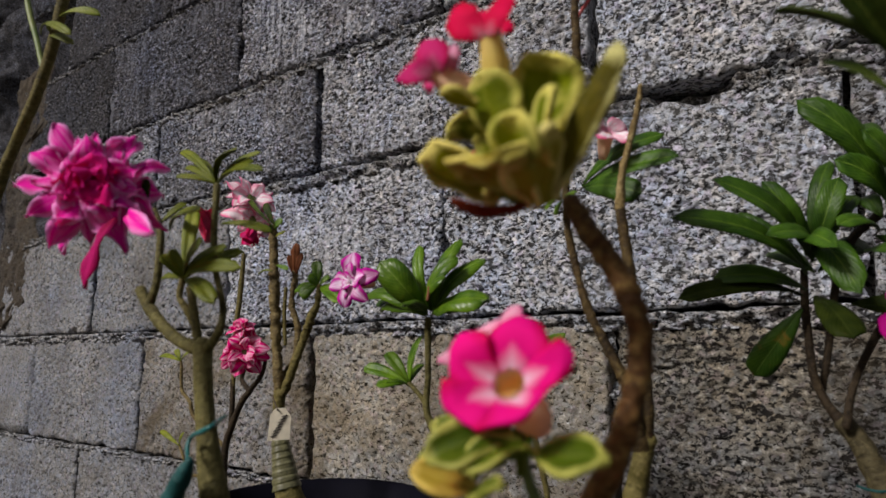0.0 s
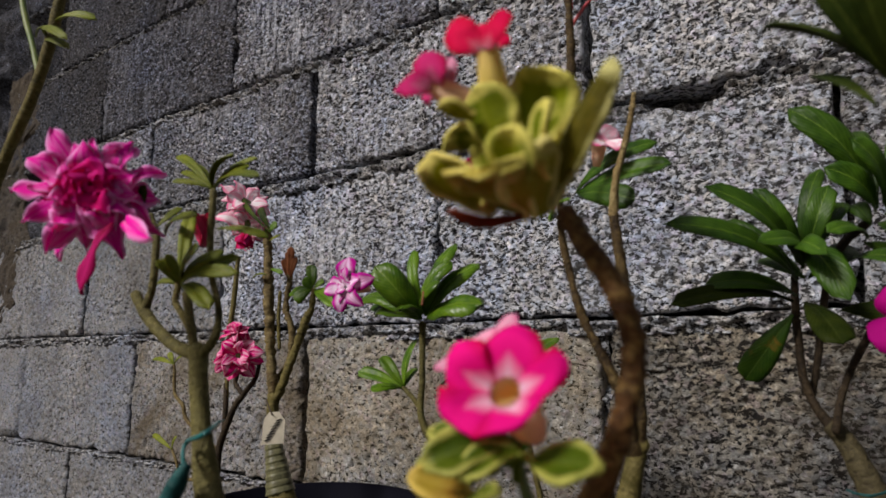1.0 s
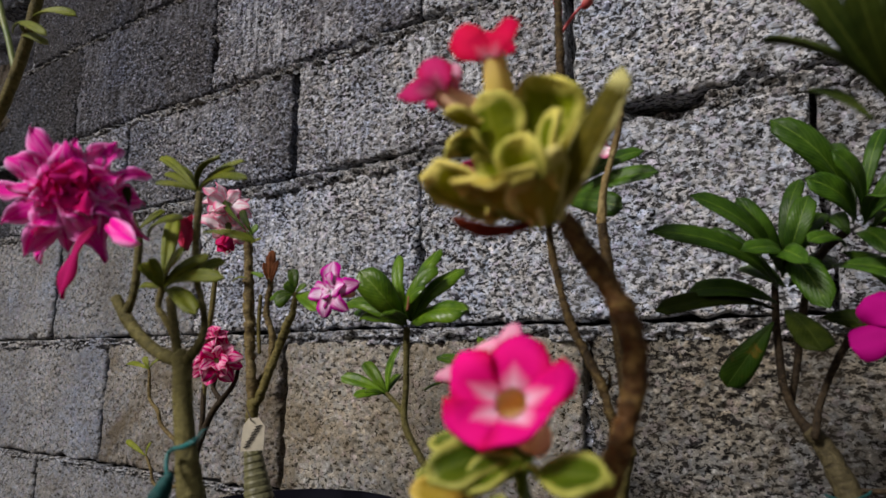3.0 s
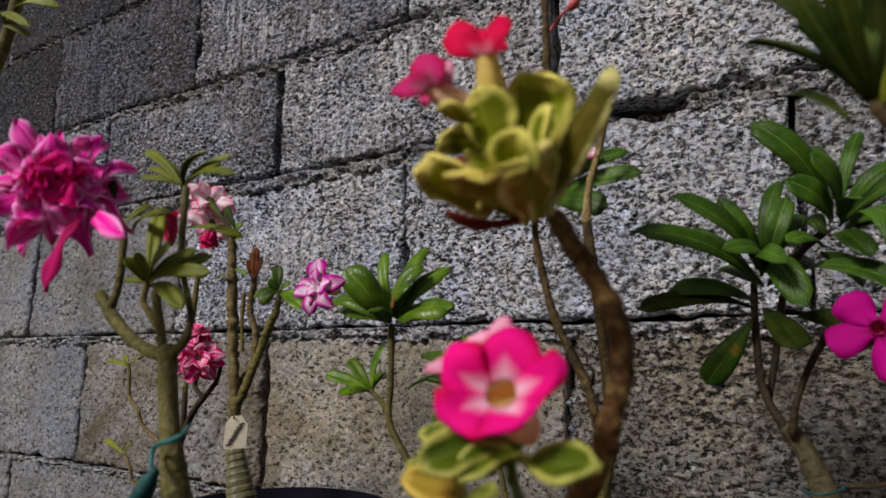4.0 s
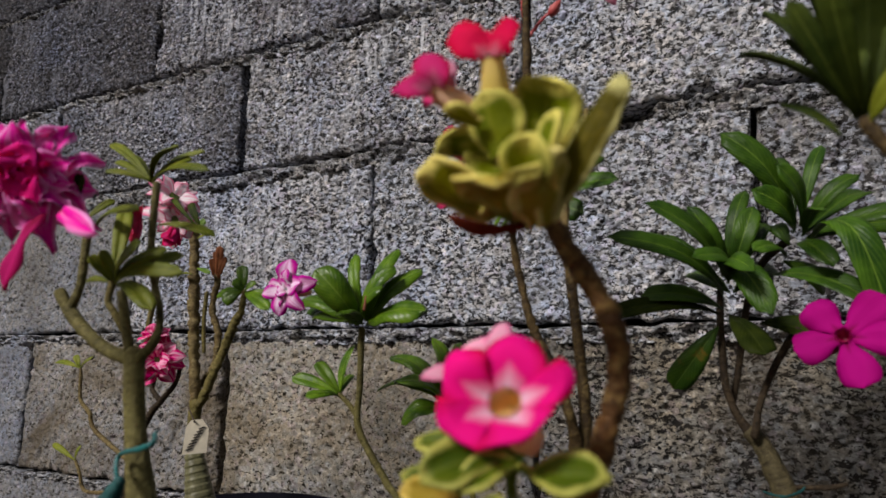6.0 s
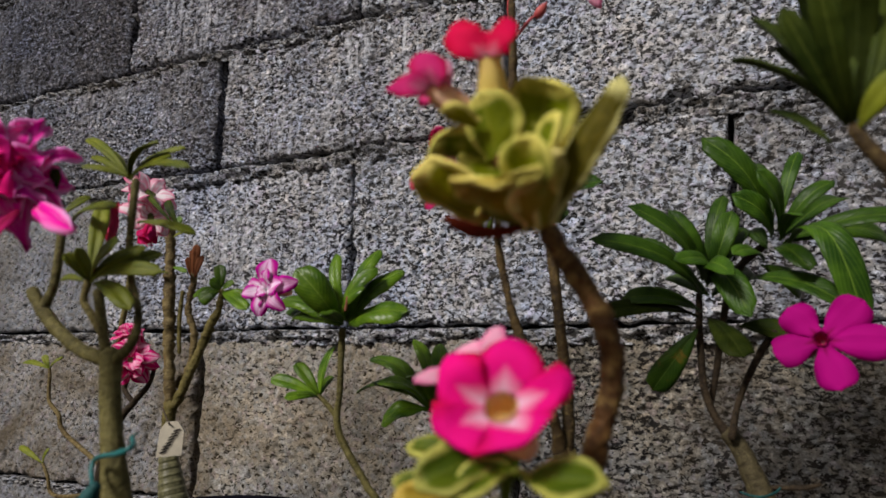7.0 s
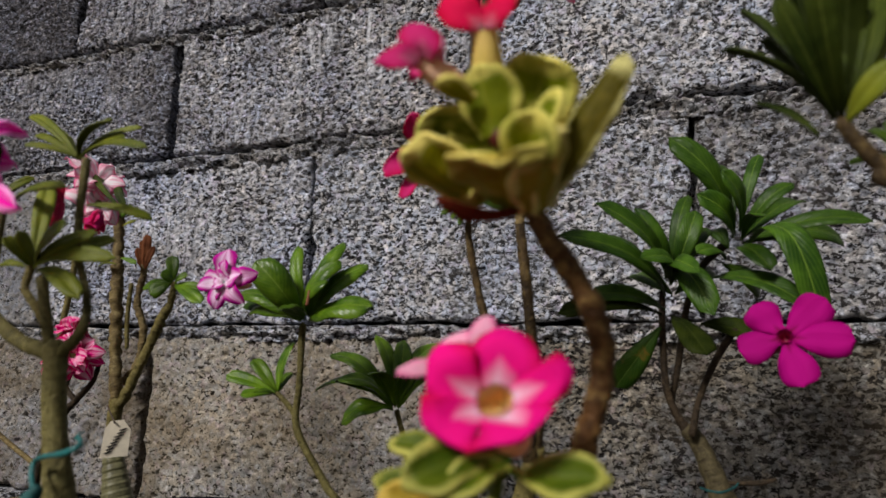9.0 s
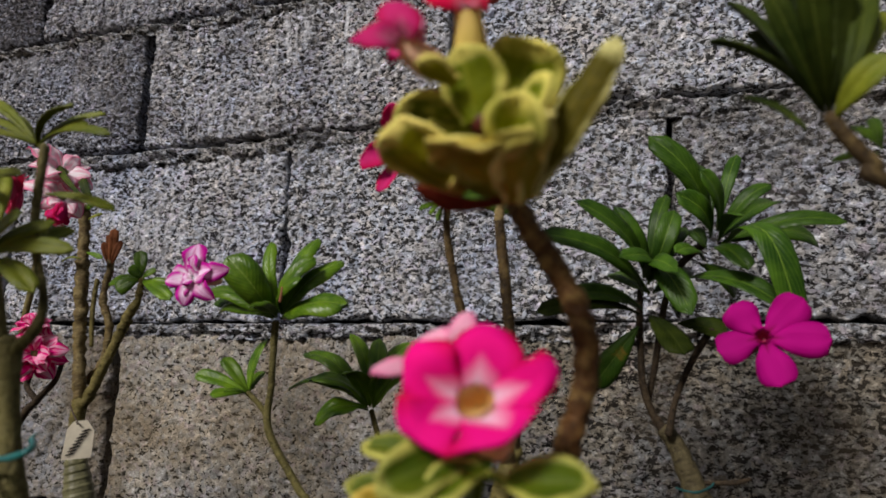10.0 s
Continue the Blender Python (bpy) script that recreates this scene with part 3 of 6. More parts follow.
def cone_mesh(profile, start, axis, sides=20, lid=True):
    """A body of revolution from (distance along the axis, radius) rows."""
    a, x, y = frame_of(axis)
    verts, uvs, faces = [], [], []
    for i, (d, r) in enumerate(profile):
        for k in range(sides):
            q = 2 * math.pi * k / sides
            verts.append(Vector(start) + a * d + (x * math.cos(q) + y * math.sin(q)) * r * (1 + 0.05 * math.cos(5 * q)))
            uvs.append((i / (len(profile) - 1), k / sides))
    for i in range(len(profile) - 1):
        for k in range(sides):
            b = (k + 1) % sides
            faces.append((i * sides + k, i * sides + b, (i + 1) * sides + b, (i + 1) * sides + k))
    if lid:
        faces.append(tuple(range(sides))[::-1])
    faces.append(tuple((len(profile) - 1) * sides + k for k in range(sides)))
    return mesh_of("body", verts, faces, uvs)


def flower(parent, centre, axis, radius, petal, tube, throat, depth=0.5, tube_len=1.0, tube_dir=None, turn=0.0, open_=0.2, width=0.95, seed=0, label="", petals=5, lean=(), peak=(0.8, 0.42), wave=0.04, throat_r=0.26, angles=()):
    """A single desert rose flower: five broad petals round a funnel, with its tube and calyx behind."""
    a, x, y = frame_of(axis)
    c = Vector(centre)
    back = Vector(tube_dir).normalized() if tube_dir is not None else -a
    f = new("flower")
    f.parent = parent
    f["label"] = label
    rng = random.Random(seed)
    for k in range(petals):
        q = radians(angles[k]) if angles else turn + 2 * math.pi * k / petals
        d = x * math.cos(q) + y * math.sin(q)
        ext = lean[k] if k < len(lean) else 1.0
        b = c + d * radius * throat_r * 0.75 - a * radius * 0.08
        t = c + d * radius * ext + a * radius * (open_ + rng.uniform(-0.06, 0.06))
        part("petal", blade_mesh(b, t, radius * width, a - d * 0.2, -0.05, 0.10, 0.30, peak, wave, radius * 0.02, seed * 10 + k, 12, 9, 0.18, 0.42, 0.12), petal, f)
    r = radius * throat_r
    part("throat", cone_mesh([(-0.02 * radius, r * 1.04), (-0.18 * radius, r * 0.8), (-0.34 * radius, r * 0.5), (-0.35 * radius, r * 0.1)], c, a, 20, False), throat, f)
    part("tube", cone_mesh([(0.12 * radius, r * 1.05), (0.35 * radius * tube_len, r * 1.15), (0.8 * radius * tube_len, r * 0.9), (1.15 * radius * tube_len, r * 0.55)], c - a * (0.12 * radius), back, 18, False), tube, f)
    return f


def double_flower(parent, centre, axis, radius, petal, layers, seed=0, label="", calyx=None, droop=0.0, width=0.42, wave=0.10, peak=(0.7, 0.6), heart=None):
    """A many-petalled flower: rings of narrow wavy petals, each ring steeper towards the heart."""
    a, x, y = frame_of(axis)
    c = Vector(centre)
    f = new("flower")
    f.parent = parent
    f["label"] = label
    rng = random.Random(seed)
    for count, reach, lift in layers:
        off = rng.uniform(0, 6.3)
        for k in range(count):
            q = off + 2 * math.pi * (k + rng.uniform(-0.2, 0.2)) / count
            d = x * math.cos(q) + y * math.sin(q)
            rr = radius * reach * rng.uniform(0.68, 1.12)
            t = c + d * rr + a * radius * (lift + rng.uniform(-0.12, 0.12)) - Vector((0, 0, droop * radius * rng.uniform(0.5, 1)))
            part("petal", blade_mesh(c + d * radius * 0.05 - a * radius * 0.1, t, radius * width * rng.uniform(0.7, 1.35), a - d * 0.3, rng.uniform(-0.04, 0.08), 0.12, 0.12, peak, wave, radius * 0.02, rng.randrange(9999), 12, 7, rng.uniform(-0.7, 0.7), 0.3, 0.25), heart if heart and reach < 0.7 else petal, f)
    if calyx:
        part("calyx", cone_mesh([(0.02 * radius, 0.16 * radius), (0.3 * radius, 0.15 * radius), (0.55 * radius, 0.07 * radius)], c, -a, 12), calyx, f)
    return f


def bud(parent, start, end, radius, material, name="bud", label=""):
    d = Vector(end) - Vector(start)
    n = d.length
    prof = [(0, radius * 0.45), (n * 0.2, radius * 0.85), (n * 0.45, radius), (n * 0.75, radius * 0.6), (n * 0.97, radius * 0.12)]
    return part(name, cone_mesh(prof, start, d, 12), material, parent, label)


# ---- structure ----
GROUND = 0.15
ground = new("ground", mesh_of("ground", [(-60, -60, GROUND), (60, -60, GROUND), (60, 60, GROUND), (-60, 60, GROUND)], [(0, 1, 2, 3)], smooth=False))
ground.data.materials.append(M_GROUND)
tagged(ground, "packed brown earth at the foot of the wall", "ground", kind="structure")


def pot(base, rim, radius, label):
    """A thin black plastic nursery pot with a rolled rim, filled with soil."""
    e = thing("plant_pot", (base[0], base[1], GROUND), label, "pot", "plant pots along the wall")
    x, y = base[0], base[1]
    h = rim - GROUND
    prof = [(0, radius * 0.72), (h * 0.9, radius * 0.96), (h * 0.905, radius * 1.03), (h * 0.98, radius * 1.05), (h, radius * 1.03), (h, radius * 0.985), (h * 0.9, radius * 0.93), (h * 0.86, radius * 0.9)]
    verts, faces, sides = [], [], 64
    for d, r in prof:
        for k in range(sides):
            q = 2 * math.pi * k / sides
            verts.append((x + r * math.cos(q), y + r * math.sin(q), GROUND + d))
    for i in range(len(prof) - 1):
        for k in range(sides):
            b = (k + 1) % sides
            faces.append((i * sides + k, i * sides + b, (i + 1) * sides + b, (i + 1) * sides + k))
    faces.append(tuple(range(sides))[::-1])
    part("body", mesh_of("body", verts, faces), M_POT, e)
    verts, faces = [(x, y, GROUND + h * 0.88)], []
    for j in range(1, 7):
        for k in range(32):
            q = 2 * math.pi * k / 32
            r = radius * 0.915 * j / 6
            verts.append((x + r * math.cos(q), y + r * math.sin(q), GROUND + h * 0.88 + 0.004 * noise.noise(Vector((x + r * math.cos(q), y + r * math.sin(q), 0)) * 90)))
    for k in range(32):
        faces.append((0, 1 + k, 1 + (k + 1) % 32))
    for j in range(5):
        for k in range(32):
            b = (k + 1) % 32
            faces.append((1 + j * 32 + k, 1 + (j + 1) * 32 + k, 1 + (j + 1) * 32 + b, 1 + j * 32 + b))
    part("soil", mesh_of("soil", verts, faces), M_SOIL, e)
    return GROUND + h * 0.88


def rooted(rows, soil):
    """Carries a trunk from its lowest visible row down into the soil."""
    x, y, z, r = rows[0]
    return [(x + 0.004, y + 0.002, soil - 0.01, r * 1.5), (x + 0.002, y, (z + soil) / 2, r * 1.25)] + rows


GROUP = "potted desert roses"

# ---- the tall plant with the large double flower and the tied trunk ----
rows = [(0.1727, -0.41, 0.5024, 0.0059), (0.1682, -0.41, 0.5179, 0.0051), (0.1641, -0.41, 0.533, 0.0042), (0.1605, -0.41, 0.5488, 0.0039), (0.1589, -0.41, 0.5604, 0.0039), (0.1577, -0.41, 0.568, 0.0041)]
soil = pot((rows[0][0] - 0.02, rows[0][1] + 0.01), 0.45, 0.10, "black plastic pot holding the tied desert rose")
a = thing("desert_rose", (rows[0][0], rows[0][1], soil), "grey-green desert rose with striped pink double flowers, tied with twine", "plant", GROUP)
stem(a, rooted(rows, soil), M_BARK_GREY, "trunk", lumpy=0.05, seed=1, sides=20)
stem(a, [(0.1555, -0.41, 0.5656, 0.003), (0.1429, -0.41, 0.5686, 0.0027), (0.1309, -0.41, 0.5741, 0.0027), (0.1168, -0.41, 0.5836, 0.0028), (0.1056, -0.41, 0.5944, 0.0025)], M_BARK_GREY, "branch", "cut-back branch", seed=2)
stem(a, [(0.1146, -0.41, 0.5864, 0.0022), (0.119, -0.41, 0.5955, 0.0019), (0.12, -0.41, 0.6089, 0.0018), (0.1192, -0.41, 0.6212, 0.0018), (0.1119, -0.41, 0.6328, 0.0017)], M_BARK_GREY, seed=3)
stem(a, [(0.1555, -0.41, 0.5656, 0.0021), (0.1513, -0.41, 0.5785, 0.0019), (0.1464, -0.41, 0.5924, 0.002)], M_BARK_GREY, "branch", "cut-back branch", seed=4)
stem(a, [(0.1531, -0.41, 0.5736, 0.0014), (0.1436, -0.41, 0.5838, 0.0014), (0.1387, -0.41, 0.5891, 0.0014), (0.1403, -0.41, 0.5974, 0.0016)], M_BARK_OLIVE, seed=5)
stem(a, [(0.1611, -0.41, 0.5656, 0.0023), (0.1688, -0.41, 0.5732, 0.0018), (0.17, -0.41, 0.5838, 0.0014), (0.163, -0.41, 0.6012, 0.0014), (0.1611, -0.41, 0.6163, 0.0015), (0.1611, -0.41, 0.6373, 0.0016)], M_BARK_GREY, seed=6)
leaves(a, [((0.1408, -0.41, 0.5974), (0.1305, -0.4, 0.6322), 0.00634),
    ((0.1408, -0.41, 0.5974), (0.1444, -0.42, 0.6085), 0.005019),
    ((0.1395, -0.41, 0.597), (0.1373, -0.42, 0.6067), 0.005059),
    ((0.1421, -0.41, 0.5973), (0.1678, -0.42, 0.6103), 0.006362),
    ((0.1421, -0.41, 0.5968), (0.1708, -0.41, 0.6088), 0.006437),
    ((0.1412, -0.41, 0.5968), (0.1692, -0.4, 0.6079), 0.005544),
    ((0.1413, -0.41, 0.5963), (0.1813, -0.41, 0.5987), 0.005372),
    ((0.1432, -0.41, 0.5952), (0.178, -0.42, 0.5832), 0.007181),
    ((0.1387, -0.41, 0.5968), (0.1241, -0.41, 0.5986), 0.003637)], M_LEAF_OLIVE, up=(0.6, -0.65, 0.5), seed=11, wide=1.05)
leaves(a, [((0.1318, -0.39, 0.6473), (0.0997, -0.39, 0.6708), 0.004984),
    ((0.1318, -0.39, 0.6473), (0.1126, -0.4, 0.6522), 0.005121),
    ((0.1318, -0.39, 0.6473), (0.1002, -0.38, 0.669), 0.004748),
    ((0.1322, -0.39, 0.6473), (0.1596, -0.4, 0.657), 0.006542),
    ((0.1322, -0.39, 0.6473), (0.1648, -0.39, 0.6574), 0.004952),
    ((0.1323, -0.39, 0.6467), (0.1795, -0.4, 0.6434), 0.004793),
    ((0.1318, -0.39, 0.6467), (0.1049, -0.39, 0.661), 0.004074),
    ((0.1322, -0.39, 0.6473), (0.1335, -0.37, 0.6648), 0.004373)], M_LEAF_OLIVE, up=(0.5, -0.6, 0.6), seed=12, wide=1.05)
leaves(a, [((0.1102, -0.4, 0.6245), (0.1652, -0.42, 0.6234), 0.005214),
    ((0.1519, -0.4, 0.6228), (0.1754, -0.39, 0.6175), 0.005681),
    ((0.1021, -0.4, 0.6293), (0.1073, -0.39, 0.641), 0.003495)], M_LEAF_OLIVE, up=(0.6, -0.6, 0.5), seed=13)
double_flower(a, (0.1461, -0.455, 0.6299), (0.75, -0.6, 0.05), 0.02403, M_PET_DOUBLE, [(12, 1.25, -0.1), (12, 1.05, 0.04), (10, 0.78, 0.15), (9, 0.55, 0.2), (8, 0.32, 0.2), (6, 0.12, 0.22)], seed=21, label="bright pink double flower with white-streaked ragged petals", calyx=M_CALYX_DARK, wave=0.25, width=0.47, peak=(0.85, 1.05), heart=M_PET_HEART)
f = new("flower")
f.parent = a
f["label"] = "wilting drooping pink petals"
for row in [((0.1558, -0.45, 0.6159), (0.1477, -0.455, 0.588), 0.009551),
    ((0.1309, -0.45, 0.6203), (0.139, -0.46, 0.6013), 0.007659),
    ((0.166, -0.45, 0.6156), (0.2005, -0.46, 0.603), 0.008)]:
    part("petal", blade_mesh(*row, up=(0, -1, 0.2), bend=0.08, fold=0.4, roll=0.4, wave=0.12, seed=5, peak=(0.8, 0.45)), M_PET_DROP if row[2] > 0.009203 else M_PET_DOUBLE, f)
leaves(a, [((0.1472, -0.43, 0.622), (0.1585, -0.44, 0.633), 0.006087),
    ((0.1458, -0.43, 0.6197), (0.1498, -0.43, 0.6339), 0.004329)], M_LEAF_DARK, up=(0, -1, 0.2), seed=14)
double_flower(a, (0.0838, -0.36, 0.6287), (0.0, -0.15, 1), 0.0172, M_PET_BUD, [(5, 0.22, 1.0), (3, 0.1, 1.05)], seed=22, label="half-closed rose-pink bud", width=0.5)

tie = thing("twine_tie", (0.1924, -0.43, 0.5369), "teal plastic twine knotted round a grey-green trunk", "twine")
stem(tie, [(0.1736, -0.41, 0.5376, 0.0008), (0.2035, -0.435, 0.5396, 0.0009), (0.1988, -0.436, 0.5372, 0.0009), (0.1695, -0.42, 0.5318, 0.0009), (0.167, -0.42, 0.5278, 0.0008), (0.1758, -0.425, 0.5209, 0.0009)], M_TWINE, "twine", lumpy=0.15, seed=7)
stem(tie, [(0.1669, -0.405, 0.5363, 0.0008), (0.1683, -0.405, 0.5377, 0.0005), (0.1645, -0.4, 0.5378, 0.0004)], M_TWINE, "twine", seed=8)
stem(tie, [(0.1765, -0.425, 0.5241, 0.0016), (0.1722, -0.425, 0.5175, 0.0035), (0.1669, -0.425, 0.5098, 0.0041), (0.1624, -0.425, 0.501, 0.0037)], M_TWINE_DARK, "strip", "bunched teal plastic strip", lumpy=0.2, seed=9, sides=18, freq=120)

# ---- the plant with the name tag ----
rows = [(-0.0231, -0.19, 0.4307, 0.0154), (-0.0282, -0.19, 0.4461, 0.0112), (-0.036, -0.19, 0.4687, 0.0081), (-0.0418, -0.19, 0.4922, 0.0063), (-0.0445, -0.19, 0.5115, 0.0054), (-0.0435, -0.19, 0.5313, 0.0055)]
soil = pot((0.006, -0.19), 0.4405, 0.10, "black plastic pot holding the tagged desert rose")
b = thing("desert_rose", (rows[0][0], rows[0][1], soil), "grafted desert rose with bare stems, white-pink flowers and a tag", "plant", GROUP)
stem(b, rooted(rows, soil), M_BARK_OLIVE, "trunk", lumpy=0.05, seed=31, sides=20)
stem(b, [(-0.0439, -0.19, 0.5263, 0.0051), (-0.0488, -0.19, 0.5563, 0.0042), (-0.0531, -0.19, 0.5872, 0.0046), (-0.0567, -0.19, 0.6189, 0.0049), (-0.0608, -0.19, 0.6569, 0.0044), (-0.0633, -0.19, 0.6836, 0.0036)], M_BARK_TAN, lumpy=0.34, seed=32, freq=230, n=16)
stem(b, [(-0.041, -0.19, 0.5264, 0.0041), (-0.0309, -0.19, 0.544, 0.0037), (-0.0192, -0.19, 0.5688, 0.0035), (-0.0089, -0.19, 0.591, 0.0037), (0.0002, -0.19, 0.6081, 0.0028), (0.0016, -0.19, 0.623, 0.0022)], M_BARK_OLIVE, lumpy=0.3, seed=33, freq=230, n=16)
stem(b, [(-0.0503, -0.18, 0.5433, 0.0031), (-0.037, -0.18, 0.5613, 0.0027), (-0.0347, -0.18, 0.587, 0.0031), (-0.0442, -0.18, 0.6083, 0.0029), (-0.0415, -0.18, 0.6294, 0.0028), (-0.0407, -0.18, 0.6428, 0.0024)], M_BARK_TAN, lumpy=0.34, seed=34, freq=230, n=16)
stem(b, [(-0.0448, -0.185, 0.5716, 0.0017), (-0.0479, -0.185, 0.5977, 0.0018), (-0.0472, -0.185, 0.624, 0.0018)], M_BARK_OLIVE, lumpy=0.1, seed=35)
leaves(b, [((-0.041, -0.18, 0.6337), (-0.0405, -0.18, 0.6672), 0.006956),
    ((-0.0418, -0.18, 0.6348), (-0.0451, -0.185, 0.655), 0.005337),
    ((-0.0403, -0.18, 0.6347), (-0.0323, -0.18, 0.6566), 0.00532),
    ((-0.0411, -0.18, 0.6358), (-0.0512, -0.175, 0.6635), 0.004857)], M_DRY, up=(0.7, -0.7, 0.1), seed=38, label="dry brown bract")
leaves(b, [((0.0017, -0.19, 0.6215), (-0.0278, -0.19, 0.6213), 0.00915),
    ((-0.0005, -0.19, 0.6232), (-0.0122, -0.2, 0.6135), 0.01001),
    ((0.0002, -0.19, 0.6231), (-0.0029, -0.19, 0.6452), 0.00706),
    ((0.0009, -0.19, 0.6226), (-0.0024, -0.2, 0.6309), 0.006985),
    ((0.0023, -0.19, 0.6225), (0.0145, -0.19, 0.6287), 0.005974),
    ((0.0024, -0.19, 0.6215), (0.0297, -0.19, 0.6178), 0.006901),
    ((0.0024, -0.19, 0.6205), (0.0382, -0.2, 0.6051), 0.008744),
    ((-0.0623, -0.19, 0.6802), (-0.0502, -0.19, 0.6897), 0.006491),
    ((-0.0638, -0.19, 0.6781), (-0.0621, -0.2, 0.685), 0.00486),
    ((-0.0569, -0.19, 0.6457), (-0.0394, -0.19, 0.64), 0.00371)], M_LEAF_BRIGHT, up=(0.5, -0.7, 0.5), seed=36, wide=1.3)
leaves(b, [((-0.0494, -0.2, 0.6386), (-0.0683, -0.2, 0.6369), 0.004216),
    ((-0.0476, -0.2, 0.6703), (-0.034, -0.2, 0.6741), 0.004185)], M_LEAF_OLIVE, seed=37)
double_flower(b, (-0.0326, -0.24, 0.6974), (0.75, -0.35, 0.55), 0.02559, M_PET_BLUSH, [(7, 1.1, 0.05), (6, 0.8, 0.3)], seed=41, label="white double flower with pink-red petal edges", calyx=M_CALYX, width=0.55, peak=(0.8, 0.7))
double_flower(b, (-0.0296, -0.24, 0.6779), (0.8, -0.45, 0.35), 0.02165, M_PET_BLUSH, [(7, 1.1, 0.05), (5, 0.75, 0.3)], seed=42, label="white double flower with pink-red petal edges", calyx=M_CALYX, width=0.55, peak=(0.8, 0.7))
double_flower(b, (-0.0163, -0.25, 0.6675), (-0.2, -0.2, -1), 0.01607, M_PET_ROSE, [(4, 0.35, 0.9), (3, 0.15, 1.0)], seed=44, label="drooping pink half-open flower", width=0.6)
leaves(b, [((0.0117, -0.25, 0.6641), (-0.0021, -0.25, 0.6858), 0.0055),
    ((0.0104, -0.25, 0.6634), (-0.0374, -0.24, 0.7006), 0.004282)], M_LEAF_DULL, up=(0, -1, 0.3), seed=43)
wrap = [(0.044 * q, 0.0122 - 0.0052 * q + 0.00035 * math.sin(q * 44) + 0.0002 * math.sin(q * 97)) for q in np.linspace(0, 1, 60)]
part("graft_tape", cone_mesh(wrap, (-0.0293, -0.19, 0.448), (-0.0136, 0, 0.0461), 24, False), M_TAPE, b, "dull olive grafting tape in tight rings")
tag = thing("plant_tag", (-0.0151, -0.215, 0.4923), "cream card name tag wired to a trunk, with illegible dark handwriting", "tag")
tx, ty, tz = (-0.0145, -0.215, 0.4923)
tw, th = 0.009439, 0.02643
face = (Vector(PATH[0][1]) - Vector((tx, ty, tz))).normalized()
fa, fz, fx = frame_of(face)
outline = [(-0.95, 0.0), (0.95, 0.02), (1.0, 0.72), (0.45, 1.0), (-0.4, 0.98), (-0.8, 0.78)]
verts = [Vector((tx, ty, tz)) - fx * (u * tw) + fz * (v * th) + fa * d for d in (0.0, -0.0008) for u, v in outline]
k = len(outline)
part("card", mesh_of("card", verts, [tuple(range(k))[::-1], tuple(range(k, 2 * k))] + [(i, (i + 1) % k, k + (i + 1) % k, k + i) for i in range(k)], smooth=False), M_TAG, tag)
for i in range(8):
    v = 0.14 + i * 0.085
    u = -0.45 + i * 0.13
    mid = Vector((tx, ty, tz)) - fx * (u * tw) + fz * (v * th) + fa * 0.0006
    d1, d2 = (-fx * 0.24 * tw + fz * 0.03 * th), (fx * 0.08 * tw + fz * 0.016 * th)
    if i in (2, 5):
        d1 = d1 * 1.25
    part("mark", mesh_of("mark", [mid - d1 - d2, mid + d1 - d2, mid + d1 + d2, mid - d1 + d2], [(0, 1, 2, 3)], smooth=False), M_INK, tag)
stem(tag, [(-0.0167, -0.215, 0.5163, 0.0007), (-0.0271, -0.21, 0.5224, 0.0005), (-0.042, -0.2, 0.527, 0.0006)], M_WIRE, "wire", lumpy=0, seed=3, sides=6)

# ---- the low plant with the red and white double flower ----
rows = [(-0.1444, -0.17, 0.4129, 0.0041), (-0.1441, -0.17, 0.4665, 0.0036), (-0.1356, -0.17, 0.4916, 0.0034), (-0.1218, -0.17, 0.5159, 0.0031), (-0.1089, -0.17, 0.5283, 0.0029)]
soil = pot((rows[0][0], rows[0][1] + 0.01), 0.40, 0.09, "black plastic pot behind the tied desert rose")
c = thing("desert_rose", (rows[0][0], rows[0][1], soil), "thin-stemmed desert rose with a red and white striped double flower", "plant", GROUP)
stem(c, rooted(rows, soil), M_BARK_DARK, "trunk", seed=51)
stem(c, [(-0.1106, -0.17, 0.5272, 0.0027), (-0.0948, -0.17, 0.5422, 0.0023), (-0.0893, -0.17, 0.5586, 0.0018), (-0.0935, -0.17, 0.5712, 0.0016)], M_BARK_DARK, seed=52)
stem(c, [(-0.1371, -0.17, 0.4888, 0.0027), (-0.1366, -0.17, 0.5136, 0.0027), (-0.1378, -0.17, 0.5376, 0.0026)], M_BARK_DARK, "branch", "cut-back branch", seed=53)
stem(c, [(-0.1124, -0.17, 0.5282, 0.0023), (-0.1236, -0.17, 0.5379, 0.0023), (-0.1208, -0.17, 0.5474, 0.0019)], M_BARK_DARK, seed=54)
stem(c, [(-0.1364, -0.17, 0.5219, 0.0021), (-0.1377, -0.17, 0.5785, 0.0024), (-0.1339, -0.17, 0.619, 0.0028), (-0.1305, -0.17, 0.6662, 0.0022)], M_BARK_OLIVE, seed=55)
double_flower(c, (-0.0967, -0.19, 0.5657), (0.6, -0.75, 0.2), 0.0261, M_PET_CANDY, [(8, 1.05, -0.1), (7, 0.85, 0.2), (5, 0.5, 0.4)], seed=56, label="red and white striped double flower", calyx=M_CALYX, width=0.55, wave=0.12, peak=(0.8, 0.65))
double_flower(c, (-0.1018, -0.19, 0.5874), (0.2, -0.6, 0.8), 0.01631, M_PET_CANDY, [(6, 0.9, 0.2), (4, 0.5, 0.5)], seed=57, label="red and white striped opening flower", width=0.7)
